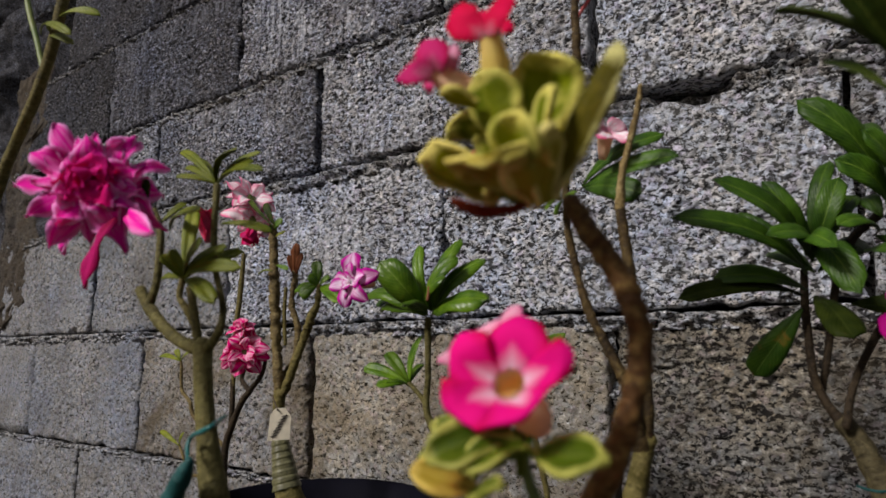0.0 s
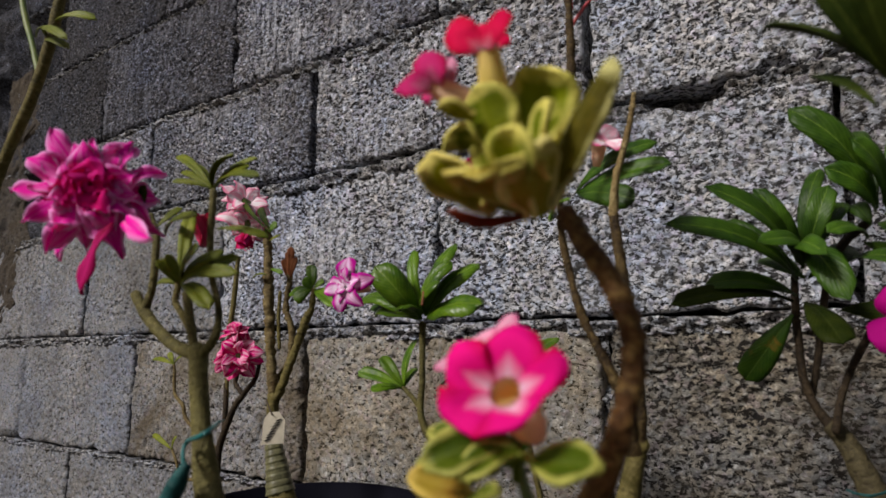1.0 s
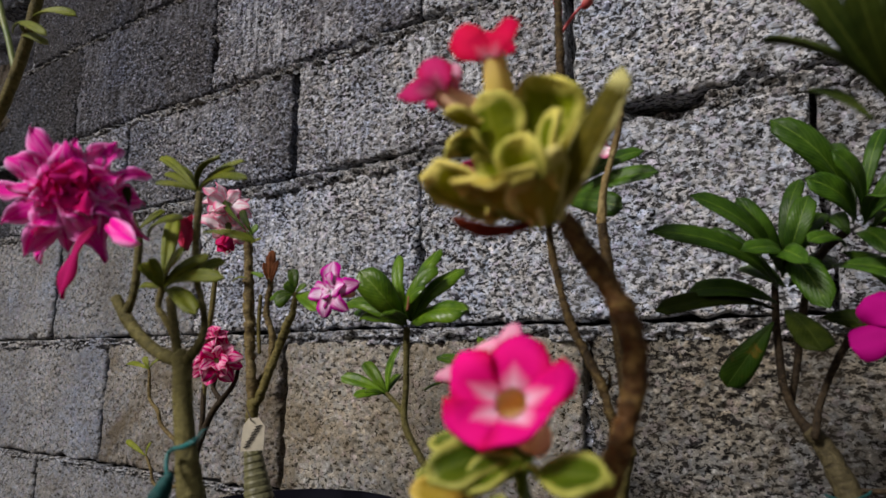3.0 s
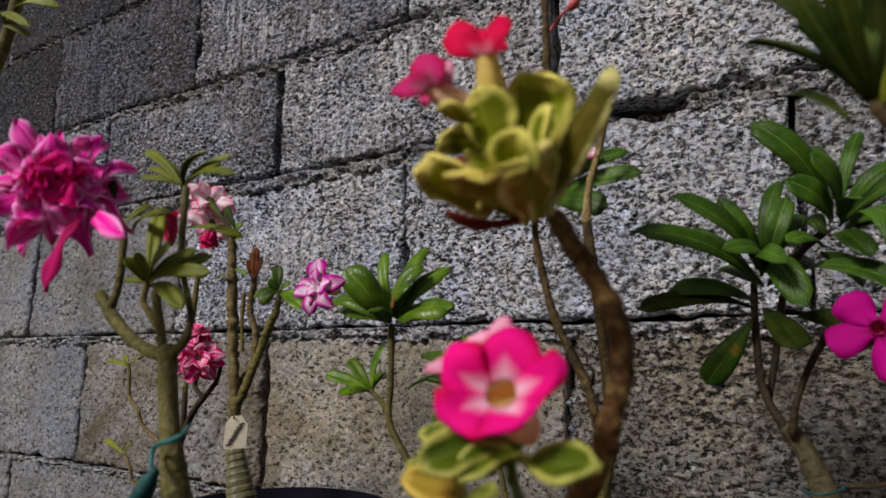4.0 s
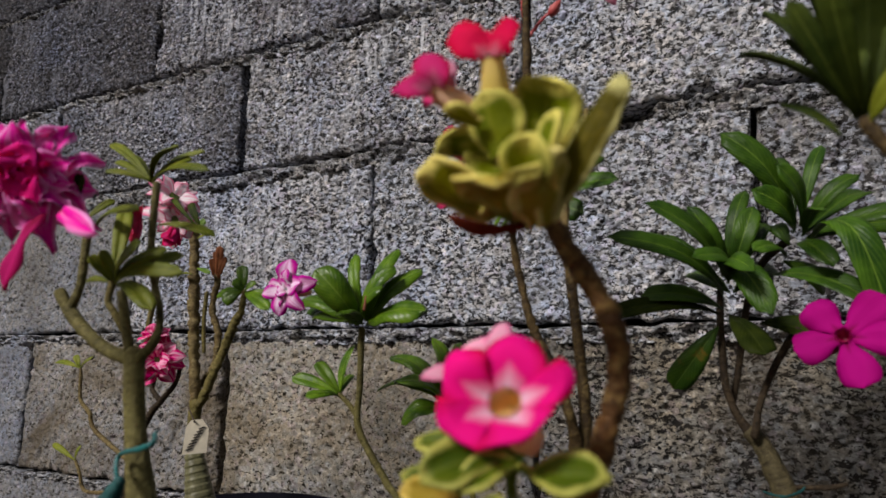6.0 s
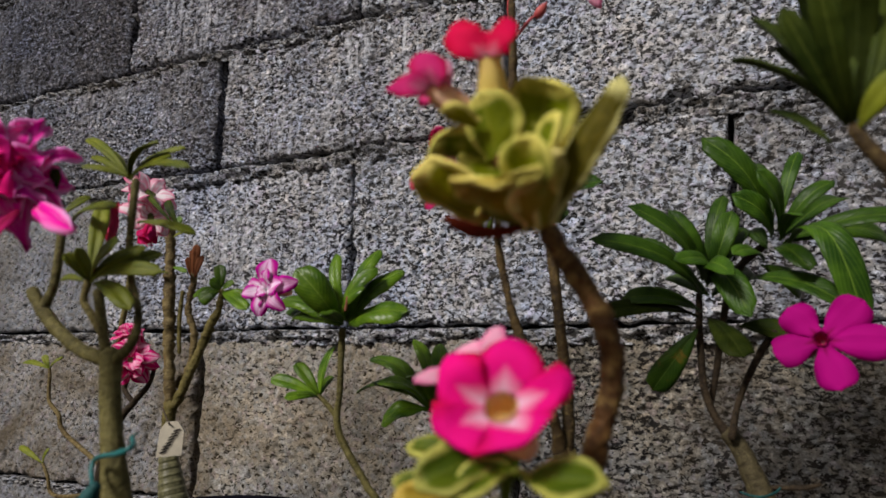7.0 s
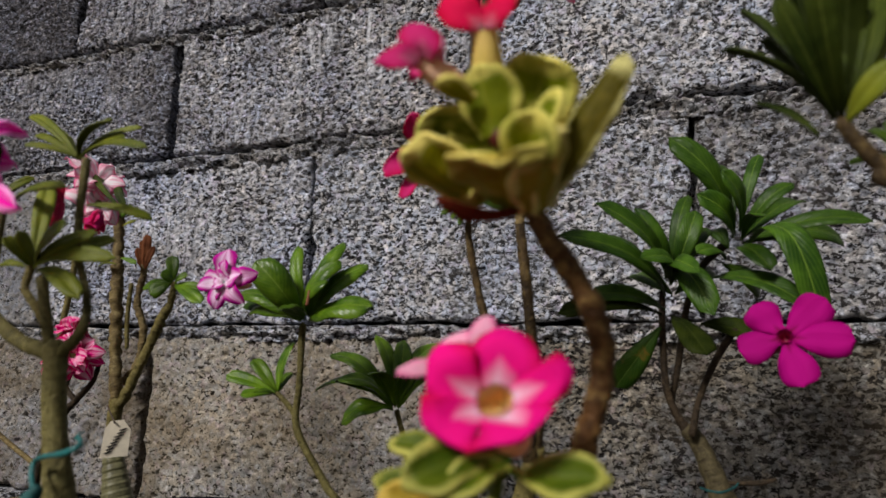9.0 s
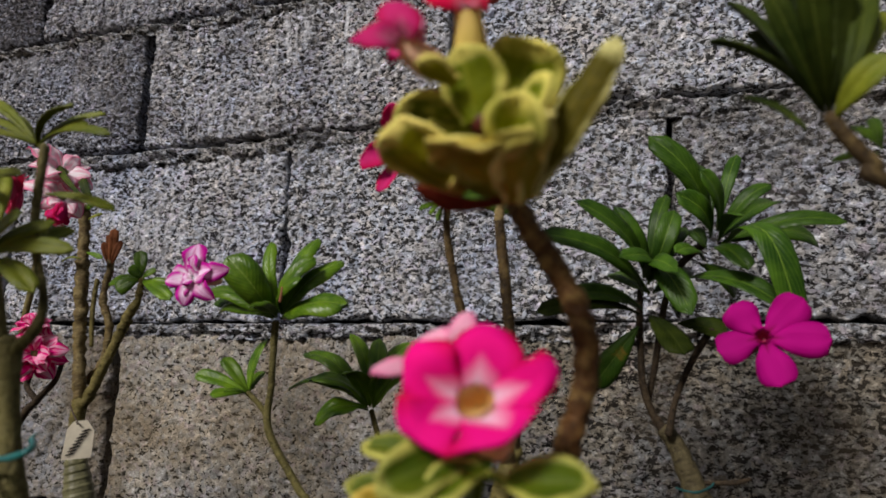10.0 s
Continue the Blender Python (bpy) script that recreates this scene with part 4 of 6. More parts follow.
rows = [(-0.2267, -0.15, 0.4931, 0.0021), (-0.2381, -0.15, 0.5098, 0.0021), (-0.2548, -0.15, 0.5229, 0.0019), (-0.2589, -0.15, 0.5484, 0.0017), (-0.2608, -0.15, 0.5548, 0.0015)]
stem(c, [(-0.1598, -0.16, 0.4694, 0.0022)] + rows, M_BARK_TAN, seed=58)
leaves(c, [((-0.2608, -0.15, 0.5548), (-0.3031, -0.15, 0.5613), 0.007353),
    ((-0.2608, -0.15, 0.5548), (-0.2423, -0.15, 0.5664), 0.007837),
    ((-0.2608, -0.15, 0.5548), (-0.2715, -0.15, 0.5691), 0.005948)], M_LEAF_OLIVE, seed=59)
stem(c, [(-0.159, -0.16, 0.4417, 0.0021)] + [(-0.2293, -0.15, 0.4329, 0.0018), (-0.2428, -0.15, 0.4495, 0.0016), (-0.2517, -0.15, 0.4609, 0.0014)], M_BARK_TAN, seed=60)
leaves(c, [((-0.2517, -0.15, 0.4609), (-0.2916, -0.15, 0.4755), 0.005838),
    ((-0.2517, -0.15, 0.4609), (-0.245, -0.15, 0.4767), 0.004457)], M_LEAF_OLIVE, seed=61)

# ---- the slender plant with the violet and white flower ----
rows = [(0.168, -0.21, 0.4705, 0.0026), (0.1583, -0.21, 0.4843, 0.0025), (0.1457, -0.21, 0.5008, 0.0025), (0.1354, -0.21, 0.5159, 0.0025), (0.1324, -0.21, 0.5278, 0.0024), (0.1339, -0.21, 0.5444, 0.0023), (0.1339, -0.21, 0.5649, 0.0023), (0.1341, -0.21, 0.5878, 0.0026)]
soil = pot((rows[0][0] + 0.01, rows[0][1]), 0.42, 0.09, "black plastic pot holding the slender desert rose")
d = thing("desert_rose", (rows[0][0], rows[0][1], soil), "slender desert rose with a green leaf rosette and violet-edged white flower", "plant", GROUP)
stem(d, rooted(rows, soil), M_BARK_GREY, "trunk", seed=71)
stem(d, [(0.1329, -0.21, 0.5267, 0.0018), (0.1254, -0.21, 0.5348, 0.0017), (0.1169, -0.21, 0.5416, 0.0017)], M_BARK_GREY, seed=72)
leaves(d, [((0.1169, -0.21, 0.5413), (0.082, -0.22, 0.5532), 0.01005),
    ((0.1169, -0.21, 0.5413), (0.1023, -0.23, 0.5406), 0.006808),
    ((0.1173, -0.21, 0.542), (0.0958, -0.21, 0.5641), 0.00936),
    ((0.1177, -0.21, 0.5424), (0.1218, -0.2, 0.577), 0.01253),
    ((0.1178, -0.21, 0.5413), (0.1137, -0.19, 0.5549), 0.007113),
    ((0.1165, -0.21, 0.5401), (0.1131, -0.23, 0.5431), 0.005275)], M_LEAF_BRIGHT, seed=73)
leaves(d, [((0.1397, -0.225, 0.5925), (0.1214, -0.25, 0.6263), 0.01916),
    ((0.1389, -0.225, 0.5906), (0.0863, -0.22, 0.6076), 0.01618),
    ((0.1448, -0.225, 0.5931), (0.1333, -0.22, 0.6409), 0.009891),
    ((0.1482, -0.225, 0.5924), (0.1635, -0.21, 0.6437), 0.01292),
    ((0.1491, -0.225, 0.5916), (0.1772, -0.2, 0.629), 0.01599),
    ((0.1484, -0.225, 0.5901), (0.1961, -0.23, 0.5968), 0.02027),
    ((0.1469, -0.225, 0.5931), (0.1688, -0.225, 0.6284), 0.01412),
    ((0.1469, -0.225, 0.5924), (0.169, -0.24, 0.6123), 0.0109),
    ((0.1416, -0.225, 0.5895), (0.094, -0.21, 0.5973), 0.01548),
    ((0.1441, -0.225, 0.5906), (0.1506, -0.26, 0.5938), 0.01068)], M_LEAF_BRIGHT, seed=74, fold=0.35, roll=0.5, thick=0.0018, wave=0.05, wide=1.1, bend=0.16, peak=(0.75, 0.36))
leaves(d, [((0.1397, -0.22, 0.5906), (0.0811, -0.2, 0.6053), 0.01745),
    ((0.1441, -0.22, 0.5898), (0.1562, -0.2, 0.5941), 0.01305)], M_LEAF, seed=75)
stem(d, [(0.1549, -0.24, 0.5983, 0.0011), (0.1557, -0.24, 0.6036, 0.0009), (0.1559, -0.24, 0.6072, 0.0008)], M_BUD_BROWN, "bud", "cut flower stalk", seed=76)
double_flower(d, (0.1249, -0.285, 0.6084), (-0.05, -1, 0.15), 0.0205, M_PET_VIOLET, [(5, 1.0, -0.02), (4, 0.8, 0.12), (3, 0.3, 0.16)], seed=78, label="white flower with violet-pink striped petal edges", width=0.58, wave=0.08, peak=(0.8, 0.62))
bud(d, (0.1342, -0.27, 0.6077), (0.1257, -0.283, 0.6087), 0.003635, M_TUBE_PEACH, "tube", "peach flower tube")

# ---- the low rosette behind the pink flower ----
rows = [(0.1965, -0.15, 0.4601, 0.0022), (0.1916, -0.15, 0.4844, 0.0021), (0.1861, -0.15, 0.5094, 0.002), (0.1802, -0.15, 0.5279, 0.002)]
soil = pot((rows[0][0], rows[0][1]), 0.42, 0.09, "black plastic pot close to the wall")
e = thing("desert_rose", (rows[0][0], rows[0][1], soil), "small desert rose with one rosette of broad green leaves", "plant", GROUP)
stem(e, rooted(rows, soil), M_BARK_OLIVE, "trunk", seed=81)
leaves(e, [((0.1812, -0.16, 0.5326), (0.1317, -0.16, 0.5751), 0.01509),
    ((0.1803, -0.16, 0.5318), (0.1262, -0.17, 0.5516), 0.01654),
    ((0.1817, -0.16, 0.5303), (0.1503, -0.18, 0.5258), 0.01773),
    ((0.1812, -0.16, 0.5318), (0.1492, -0.18, 0.5554), 0.01867),
    ((0.1834, -0.16, 0.5335), (0.1699, -0.16, 0.5852), 0.01159),
    ((0.1843, -0.16, 0.5335), (0.185, -0.15, 0.5815), 0.01413),
    ((0.1852, -0.16, 0.5327), (0.2048, -0.14, 0.5819), 0.01751),
    ((0.1856, -0.16, 0.532), (0.2031, -0.17, 0.5665), 0.01529),
    ((0.1834, -0.16, 0.5319), (0.1786, -0.19, 0.5599), 0.0143),
    ((0.1852, -0.16, 0.5312), (0.2052, -0.15, 0.5602), 0.01395)], M_LEAF_BRIGHT, up=(0.1, -0.25, 1.0), seed=82, fold=0.35, roll=0.3, thick=0.0016, wave=0.05, tipcurl=0.2, wide=1.0, peak=(0.9, 0.5))

# ---- the plant with two bare stems behind the variegated one ----
rows = [(0.2981, -0.28, 0.4887, 0.0059), (0.3005, -0.28, 0.5036, 0.005), (0.3044, -0.28, 0.5187, 0.0042), (0.3079, -0.28, 0.5251, 0.0034)]
soil = pot((rows[0][0], rows[0][1]), 0.44, 0.08, "black plastic pot behind the variegated desert rose")
g = thing("desert_rose", (rows[0][0], rows[0][1], soil), "desert rose with two long bare stems and a pink flower", "plant", GROUP)
stem(g, rooted(rows, soil), M_BARK_OLIVE, "trunk", seed=91, sides=18)
stem(g, [rows[-2]] + [(0.3071, -0.28, 0.5395, 0.003), (0.3059, -0.28, 0.5647, 0.0028), (0.304, -0.28, 0.5865, 0.0028), (0.302, -0.28, 0.6092, 0.0027), (0.2994, -0.28, 0.6341, 0.0026)], M_BARK_UMBER, seed=92, lumpy=0.14)
stem(g, [(0.2994, -0.28, 0.6330, 0.0025), (0.3024, -0.28, 0.6532, 0.0019), (0.3103, -0.28, 0.6794, 0.0016), (0.3133, -0.28, 0.6944, 0.0012)], M_BARK_STRAW, "branch", "dry straw-coloured stem end", seed=98, lumpy=0.3, freq=260)
stem(g, [rows[-2]] + [(0.3017, -0.29, 0.5439, 0.0023), (0.2968, -0.29, 0.558, 0.0023), (0.2889, -0.29, 0.574, 0.0022), (0.2835, -0.29, 0.5878, 0.0022), (0.2787, -0.29, 0.6092, 0.002), (0.2756, -0.29, 0.6329, 0.0017), (0.2783, -0.29, 0.6627, 0.0018), (0.2823, -0.29, 0.6932, 0.0022), (0.2851, -0.29, 0.7215, 0.0025), (0.2847, -0.29, 0.7446, 0.002), (0.2842, -0.29, 0.7685, 0.0016)], M_BARK_UMBER, seed=93, lumpy=0.3)
stem(g, [(0.295, -0.28, 0.5492, 0.0012), (0.299, -0.28, 0.5533, 0.001), (0.2998, -0.28, 0.5587, 0.0008), (0.2977, -0.28, 0.5614, 0.0007)], M_BARK_UMBER, "branch", "dried side twig", seed=94)
leaves(g, [((0.2696, -0.25, 0.6565), (0.3163, -0.25, 0.6775), 0.007455),
    ((0.2702, -0.25, 0.6557), (0.3249, -0.26, 0.6611), 0.00909),
    ((0.2712, -0.25, 0.6545), (0.308, -0.27, 0.6421), 0.009653)], M_LEAF, seed=95, bend=0.14, wide=1.35, up=(0, -1, 0.35))
leaves(g, [((0.2735, -0.29, 0.6395), (0.2644, -0.3, 0.6354), 0.003376),
    ((0.2741, -0.29, 0.6401), (0.2735, -0.31, 0.6302), 0.002751),
    ((0.2753, -0.29, 0.6394), (0.2845, -0.3, 0.6391), 0.003897),
    ((0.2735, -0.29, 0.6389), (0.2746, -0.3, 0.6297), 0.003351)], M_LEAF_BRIGHT, seed=96)
flower(g, (0.292, -0.27, 0.6796), (0.5, -0.4, 0.5), 0.0131, M_PET_BLUSH, M_TUBE_PEACH, M_PET_PALE, turn=0.2, seed=97, label="white flower with pink petal edges", tube_dir=(-0.2, 0.1, -1))
blossom = tube_flower(g, (0.2781, -0.357, 0.6459), (0.2855, -0.335, 0.6443), M_TUBE_PEACH, M_PET_PALE, 0.003152, "crimson-pink flower half hidden by curled leaves")
curled_petal(blossom, M_PET_ROSE, [[(0.2762, -0.355, 0.6477), (0.2778, -0.355, 0.6492), (0.2797, -0.355, 0.6502)], [(0.2745, -0.365, 0.648), (0.2768, -0.365, 0.6509), (0.2809, -0.365, 0.6519)], [(0.273, -0.37, 0.6503), (0.2754, -0.37, 0.655), (0.2804, -0.37, 0.6549)], [(0.2744, -0.372, 0.6534), (0.277, -0.372, 0.657), (0.2804, -0.372, 0.6566)]], 5)
curled_petal(blossom, M_PET_ROSE, [[(0.275, -0.355, 0.6478), (0.2755, -0.355, 0.6459), (0.277, -0.355, 0.6443)], [(0.2744, -0.368, 0.6451), (0.2741, -0.368, 0.641), (0.276, -0.368, 0.6369)], [(0.2715, -0.374, 0.6418), (0.2712, -0.374, 0.6375), (0.2763, -0.374, 0.6331)], [(0.2692, -0.376, 0.637), (0.2679, -0.376, 0.6341), (0.2687, -0.376, 0.631)]], 6)
curled_petal(blossom, M_PET_ROSE, [[(0.2746, -0.355, 0.6436), (0.2765, -0.355, 0.643), (0.2784, -0.355, 0.6423)], [(0.2744, -0.365, 0.6357), (0.2772, -0.365, 0.6346), (0.2804, -0.365, 0.6348)], [(0.273, -0.37, 0.6303), (0.2762, -0.37, 0.6288), (0.2797, -0.37, 0.6293)], [(0.2726, -0.372, 0.6246), (0.2745, -0.372, 0.6238), (0.2775, -0.372, 0.6255)]], 7)
curled_petal(blossom, M_PET_ROSE, [[(0.277, -0.355, 0.6439), (0.2784, -0.355, 0.6447), (0.2803, -0.355, 0.6454)], [(0.283, -0.362, 0.6351), (0.2852, -0.362, 0.6376), (0.287, -0.362, 0.6401)], [(0.2889, -0.366, 0.6303), (0.2915, -0.366, 0.6331), (0.2928, -0.366, 0.6365)], [(0.2944, -0.368, 0.6301), (0.2956, -0.368, 0.6317), (0.296, -0.368, 0.6334)]], 8)
curled_petal(blossom, M_PET_ROSE, [[(0.2785, -0.355, 0.6503), (0.2802, -0.355, 0.6506), (0.2816, -0.355, 0.6495)], [(0.2795, -0.36, 0.6554), (0.2827, -0.36, 0.6564), (0.2865, -0.36, 0.6542)], [(0.2819, -0.362, 0.6599), (0.2856, -0.362, 0.6623), (0.2903, -0.362, 0.6589)]], 9)
bud(g, (0.2821, -0.28, 0.7489), (0.2801, -0.28, 0.774), 0.002234, M_BUD_RED, "bud", "reddish bud")
stem(g, [(0.2826, -0.28, 0.7419, 0.001), (0.291, -0.28, 0.7514, 0.0009), (0.2975, -0.28, 0.7553, 0.0009)], M_BUD_RED, "bud", "reddish bud stalk", seed=99)
bud(g, (0.2952, -0.28, 0.7526), (0.3018, -0.28, 0.7608), 0.002872, M_BUD_RED, "bud", "reddish bud")
bud(g, (0.3219, -0.26, 0.7761), (0.3278, -0.26, 0.762), 0.003979, M_PET_PALE, "bud", "drooping pale pink bud")

# ---- the variegated plant close to the camera ----
rows = [(0.3361, -0.43, 0.5258, 0.0034), (0.3399, -0.43, 0.5374, 0.0031), (0.3431, -0.43, 0.5452, 0.0029), (0.3463, -0.43, 0.5542, 0.0027), (0.3484, -0.43, 0.5633, 0.0028), (0.3473, -0.43, 0.5738, 0.0028), (0.3431, -0.43, 0.5833, 0.0028), (0.3378, -0.43, 0.5918, 0.0026), (0.3331, -0.43, 0.6006, 0.0025)]
soil = pot((rows[0][0] - 0.012, rows[0][1] + 0.012), 0.49, 0.06, "small black plastic pot holding the variegated desert rose")
h = thing("desert_rose", (rows[0][0], rows[0][1], soil), "variegated desert rose with curled yellow-edged leaves and pink flowers", "plant", GROUP)
stem(h, rooted(rows, soil), M_BARK_BROWN, "branch", "thick brown curving branch", seed=101, sides=28, lumpy=0.2, freq=420, n=18)
# curled head
LABEL = "thick curled yellow-green leaf"
# the two outer leaves form a bowl with a wavy, out-turned rim
spoon(h, (0.334, -0.458, 0.595), (0.336, -0.478, 0.598), 0.0151, (-0.1, 0.75, 0.65), M_LEAF_CURL, LABEL, cup=64, lip=0.35, seed=1, blunt=0.24, neck=0.9, wave=0.12)
spoon(h, (0.328, -0.456, 0.597), (0.315, -0.468, 0.605), 0.01079, (0.15, 0.55, 0.82), M_LEAF_CURL, LABEL, cup=66, lip=0.35, seed=2, blunt=0.3, neck=0.95, wave=0.12, arch=-0.06)
spoon(h, (0.338, -0.458, 0.594), (0.343, -0.476, 0.599), 0.00805, (-0.6, 0.7, 0.3), M_LEAF_CREAM, LABEL, cup=62, lip=0.4, seed=3, blunt=0.35, neck=0.6, wave=0.2)
spoon(h, (0.34, -0.46, 0.593), (0.346, -0.47, 0.605), 0.00595, (-0.85, 0.3, 0.4), M_LEAF_CREAM, LABEL, cup=60, lip=0.4, seed=13, neck=0.5, wave=0.22)
# the curl in the middle, hollow and bright-rimmed, and the folded leaf beside it
spoon(h, (0.34, -0.47, 0.598), (0.342, -0.476, 0.606), 0.00776, (0.1, -0.9, 0.4), M_LEAF_CURL_GREEN, LABEL, cup=76, lip=0.35, seed=4, blunt=0.34, neck=0.6)
spoon(h, (0.342, -0.464, 0.604), (0.345, -0.466, 0.614), 0.00529, (-0.5, -0.75, 0.2), M_LEAF_CURL_GREEN, LABEL, cup=80, lip=0.3, seed=5, neck=0.6)
# the arched leaf behind, hollow side forward
spoon(h, (0.336, -0.452, 0.612), (0.341, -0.454, 0.626), 0.01392, (0.05, -0.97, -0.05), M_LEAF_CURL_GREEN, LABEL, cup=55, lip=0.3, seed=6, blunt=0.36, neck=0.6, hook=0.3)
# the rounded leaf under the flower tubes
spoon(h, (0.332, -0.464, 0.607), (0.33, -0.468, 0.62), 0.01021, (0.1, 0.9, 0.3), M_LEAF_CURL_GREEN, LABEL, cup=60, lip=0.25, seed=7, blunt=0.34, neck=0.6, wave=0.08)
spoon(h, (0.329, -0.468, 0.613), (0.323, -0.472, 0.616), 0.00428, (0.3, 0.5, 0.8), M_LEAF_CURL, LABEL, cup=60, lip=0.3, seed=8, neck=0.6)
# the blunt upright leaf
spoon(h, (0.34, -0.458, 0.595), (0.357, -0.462, 0.621), 0.00715, (0.5, 0.7, 0.3), M_LEAF_BLUNT, LABEL, cup=58, lip=0.12, seed=9, blunt=0.36, neck=0.55, arch=-0.04, wave=0.09)
# dark hollow leaves at the back of the bowl
spoon(h, (0.329, -0.448, 0.611), (0.311, -0.452, 0.615), 0.00893, (0.05, 0.3, 0.95), M_LEAF_CURL_GREEN, LABEL, cup=72, lip=0.3, seed=10, neck=0.6, arch=0.12)
spoon(h, (0.336, -0.452, 0.6), (0.32, -0.446, 0.618), 0.01339, (0, -0.7, 0.6), M_LEAF_CURL_GREEN, LABEL, cup=50, lip=0.2, seed=11, neck=0.7)
spoon(h, (0.339, -0.452, 0.598), (0.342, -0.448, 0.617), 0.0142, (-0.2, -0.8, 0.3), M_LEAF_CURL, LABEL, cup=45, lip=0.2, seed=12, neck=0.6)
leaves(h, [((0.338, -0.458, 0.594), (0.321, -0.466, 0.595), 0.00358),
    ((0.336, -0.456, 0.595), (0.323, -0.462, 0.593), 0.00287)], M_LEAF_RED, up=(0, 0.5, 0.85), seed=107, bend=-0.12, label="red-brown withered leaf")
bud(h, (0.333, -0.462, 0.605), (0.332, -0.464, 0.611), 0.0023, M_CALYX_RED, "calyx", "dark red calyx")
blossom = tube_flower(h, (0.3301, -0.464, 0.6298), (0.3295, -0.458, 0.6182), M_TUBE_YELLOW, M_PET_PALE, 0.003125, "red trumpet flower on a yellow tube")
curled_petal(blossom, M_PET_RED, [[(0.3291, -0.466, 0.6283), (0.3302, -0.466, 0.6288), (0.3313, -0.466, 0.6293)], [(0.3269, -0.4675, 0.6282), (0.3281, -0.4675, 0.6308), (0.3304, -0.4675, 0.6325)], [(0.3237, -0.468, 0.6294), (0.3249, -0.468, 0.6332), (0.329, -0.468, 0.6355)], [(0.3202, -0.466, 0.6341), (0.322, -0.466, 0.6369), (0.3253, -0.466, 0.6382)]], 5)
curled_petal(blossom, M_PET_RED, [[(0.3302, -0.466, 0.6288), (0.3315, -0.466, 0.6286), (0.3328, -0.466, 0.6284)], [(0.3304, -0.467, 0.6322), (0.3327, -0.467, 0.631), (0.3349, -0.467, 0.6294)], [(0.332, -0.467, 0.6344), (0.3344, -0.467, 0.6329), (0.3367, -0.467, 0.6315)], [(0.3329, -0.464, 0.6383), (0.3349, -0.464, 0.6377), (0.3368, -0.464, 0.6358)]], 6)
curled_petal(blossom, M_PET_RED, [[(0.326, -0.458, 0.634), (0.3274, -0.458, 0.6342), (0.3288, -0.458, 0.6335)], [(0.3228, -0.458, 0.638), (0.326, -0.458, 0.6391), (0.3294, -0.458, 0.6373)], [(0.3197, -0.456, 0.641), (0.3242, -0.456, 0.6421), (0.3295, -0.456, 0.6398)]], 7)
curled_petal(blossom, M_PET_RED, [[(0.328, -0.458, 0.6335), (0.3288, -0.458, 0.6332), (0.3297, -0.458, 0.633)], [(0.3294, -0.458, 0.6359), (0.3308, -0.458, 0.6344), (0.3311, -0.458, 0.6332)], [(0.3307, -0.457, 0.6372), (0.3324, -0.457, 0.6351), (0.3321, -0.457, 0.6335)]], 8)
blossom = tube_flower(h, (0.3165, -0.464, 0.6249), (0.325, -0.458, 0.6197), M_TUBE_PEACH, M_PET_PALE, 0.002991, "rose-pink trumpet flower on a peach tube")
curled_petal(blossom, M_PET_ROSE, [[(0.3164, -0.4665, 0.6225), (0.3172, -0.4665, 0.6239), (0.3179, -0.4665, 0.6251)], [(0.3147, -0.469, 0.6213), (0.3141, -0.469, 0.624), (0.3154, -0.469, 0.627)], [(0.312, -0.469, 0.6217), (0.3111, -0.469, 0.6242), (0.3134, -0.469, 0.6272)], [(0.3086, -0.467, 0.6237), (0.3073, -0.467, 0.6251), (0.3101, -0.467, 0.6273)]], 5)
curled_petal(blossom, M_PET_ROSE, [[(0.3161, -0.466, 0.6244), (0.318, -0.466, 0.6248), (0.3199, -0.466, 0.6235)], [(0.3149, -0.468, 0.6268), (0.3184, -0.468, 0.6272), (0.3218, -0.468, 0.6249)], [(0.3125, -0.467, 0.6292), (0.3166, -0.467, 0.6308), (0.3219, -0.467, 0.628)], [(0.3124, -0.465, 0.6321), (0.3164, -0.465, 0.6329), (0.3202, -0.465, 0.631)]], 6)
curled_petal(blossom, M_PET_PALE, [[(0.3171, -0.462, 0.6264), (0.3183, -0.462, 0.6257), (0.3195, -0.462, 0.6248)], [(0.318, -0.462, 0.629), (0.3196, -0.462, 0.6283), (0.3209, -0.462, 0.6266)], [(0.3176, -0.46, 0.6336), (0.3191, -0.46, 0.6332), (0.3203, -0.46, 0.6313)]], 7)
curled_petal(blossom, M_PET_ROSE, [[(0.3151, -0.466, 0.6232), (0.3163, -0.466, 0.6224), (0.3173, -0.466, 0.6217)], [(0.3157, -0.468, 0.6211), (0.317, -0.468, 0.6201), (0.3182, -0.468, 0.6199)], [(0.3136, -0.464, 0.6219), (0.3147, -0.464, 0.6211), (0.3157, -0.464, 0.6212)]], 8)
curled_petal(blossom, M_PET_ROSE, [[(0.31, -0.456, 0.6288), (0.3109, -0.456, 0.6298), (0.3119, -0.456, 0.6302)], [(0.3092, -0.459, 0.628), (0.3098, -0.459, 0.6297), (0.3114, -0.459, 0.6308)], [(0.306, -0.457, 0.6296), (0.3069, -0.457, 0.6321), (0.3092, -0.457, 0.6333)]], 9)
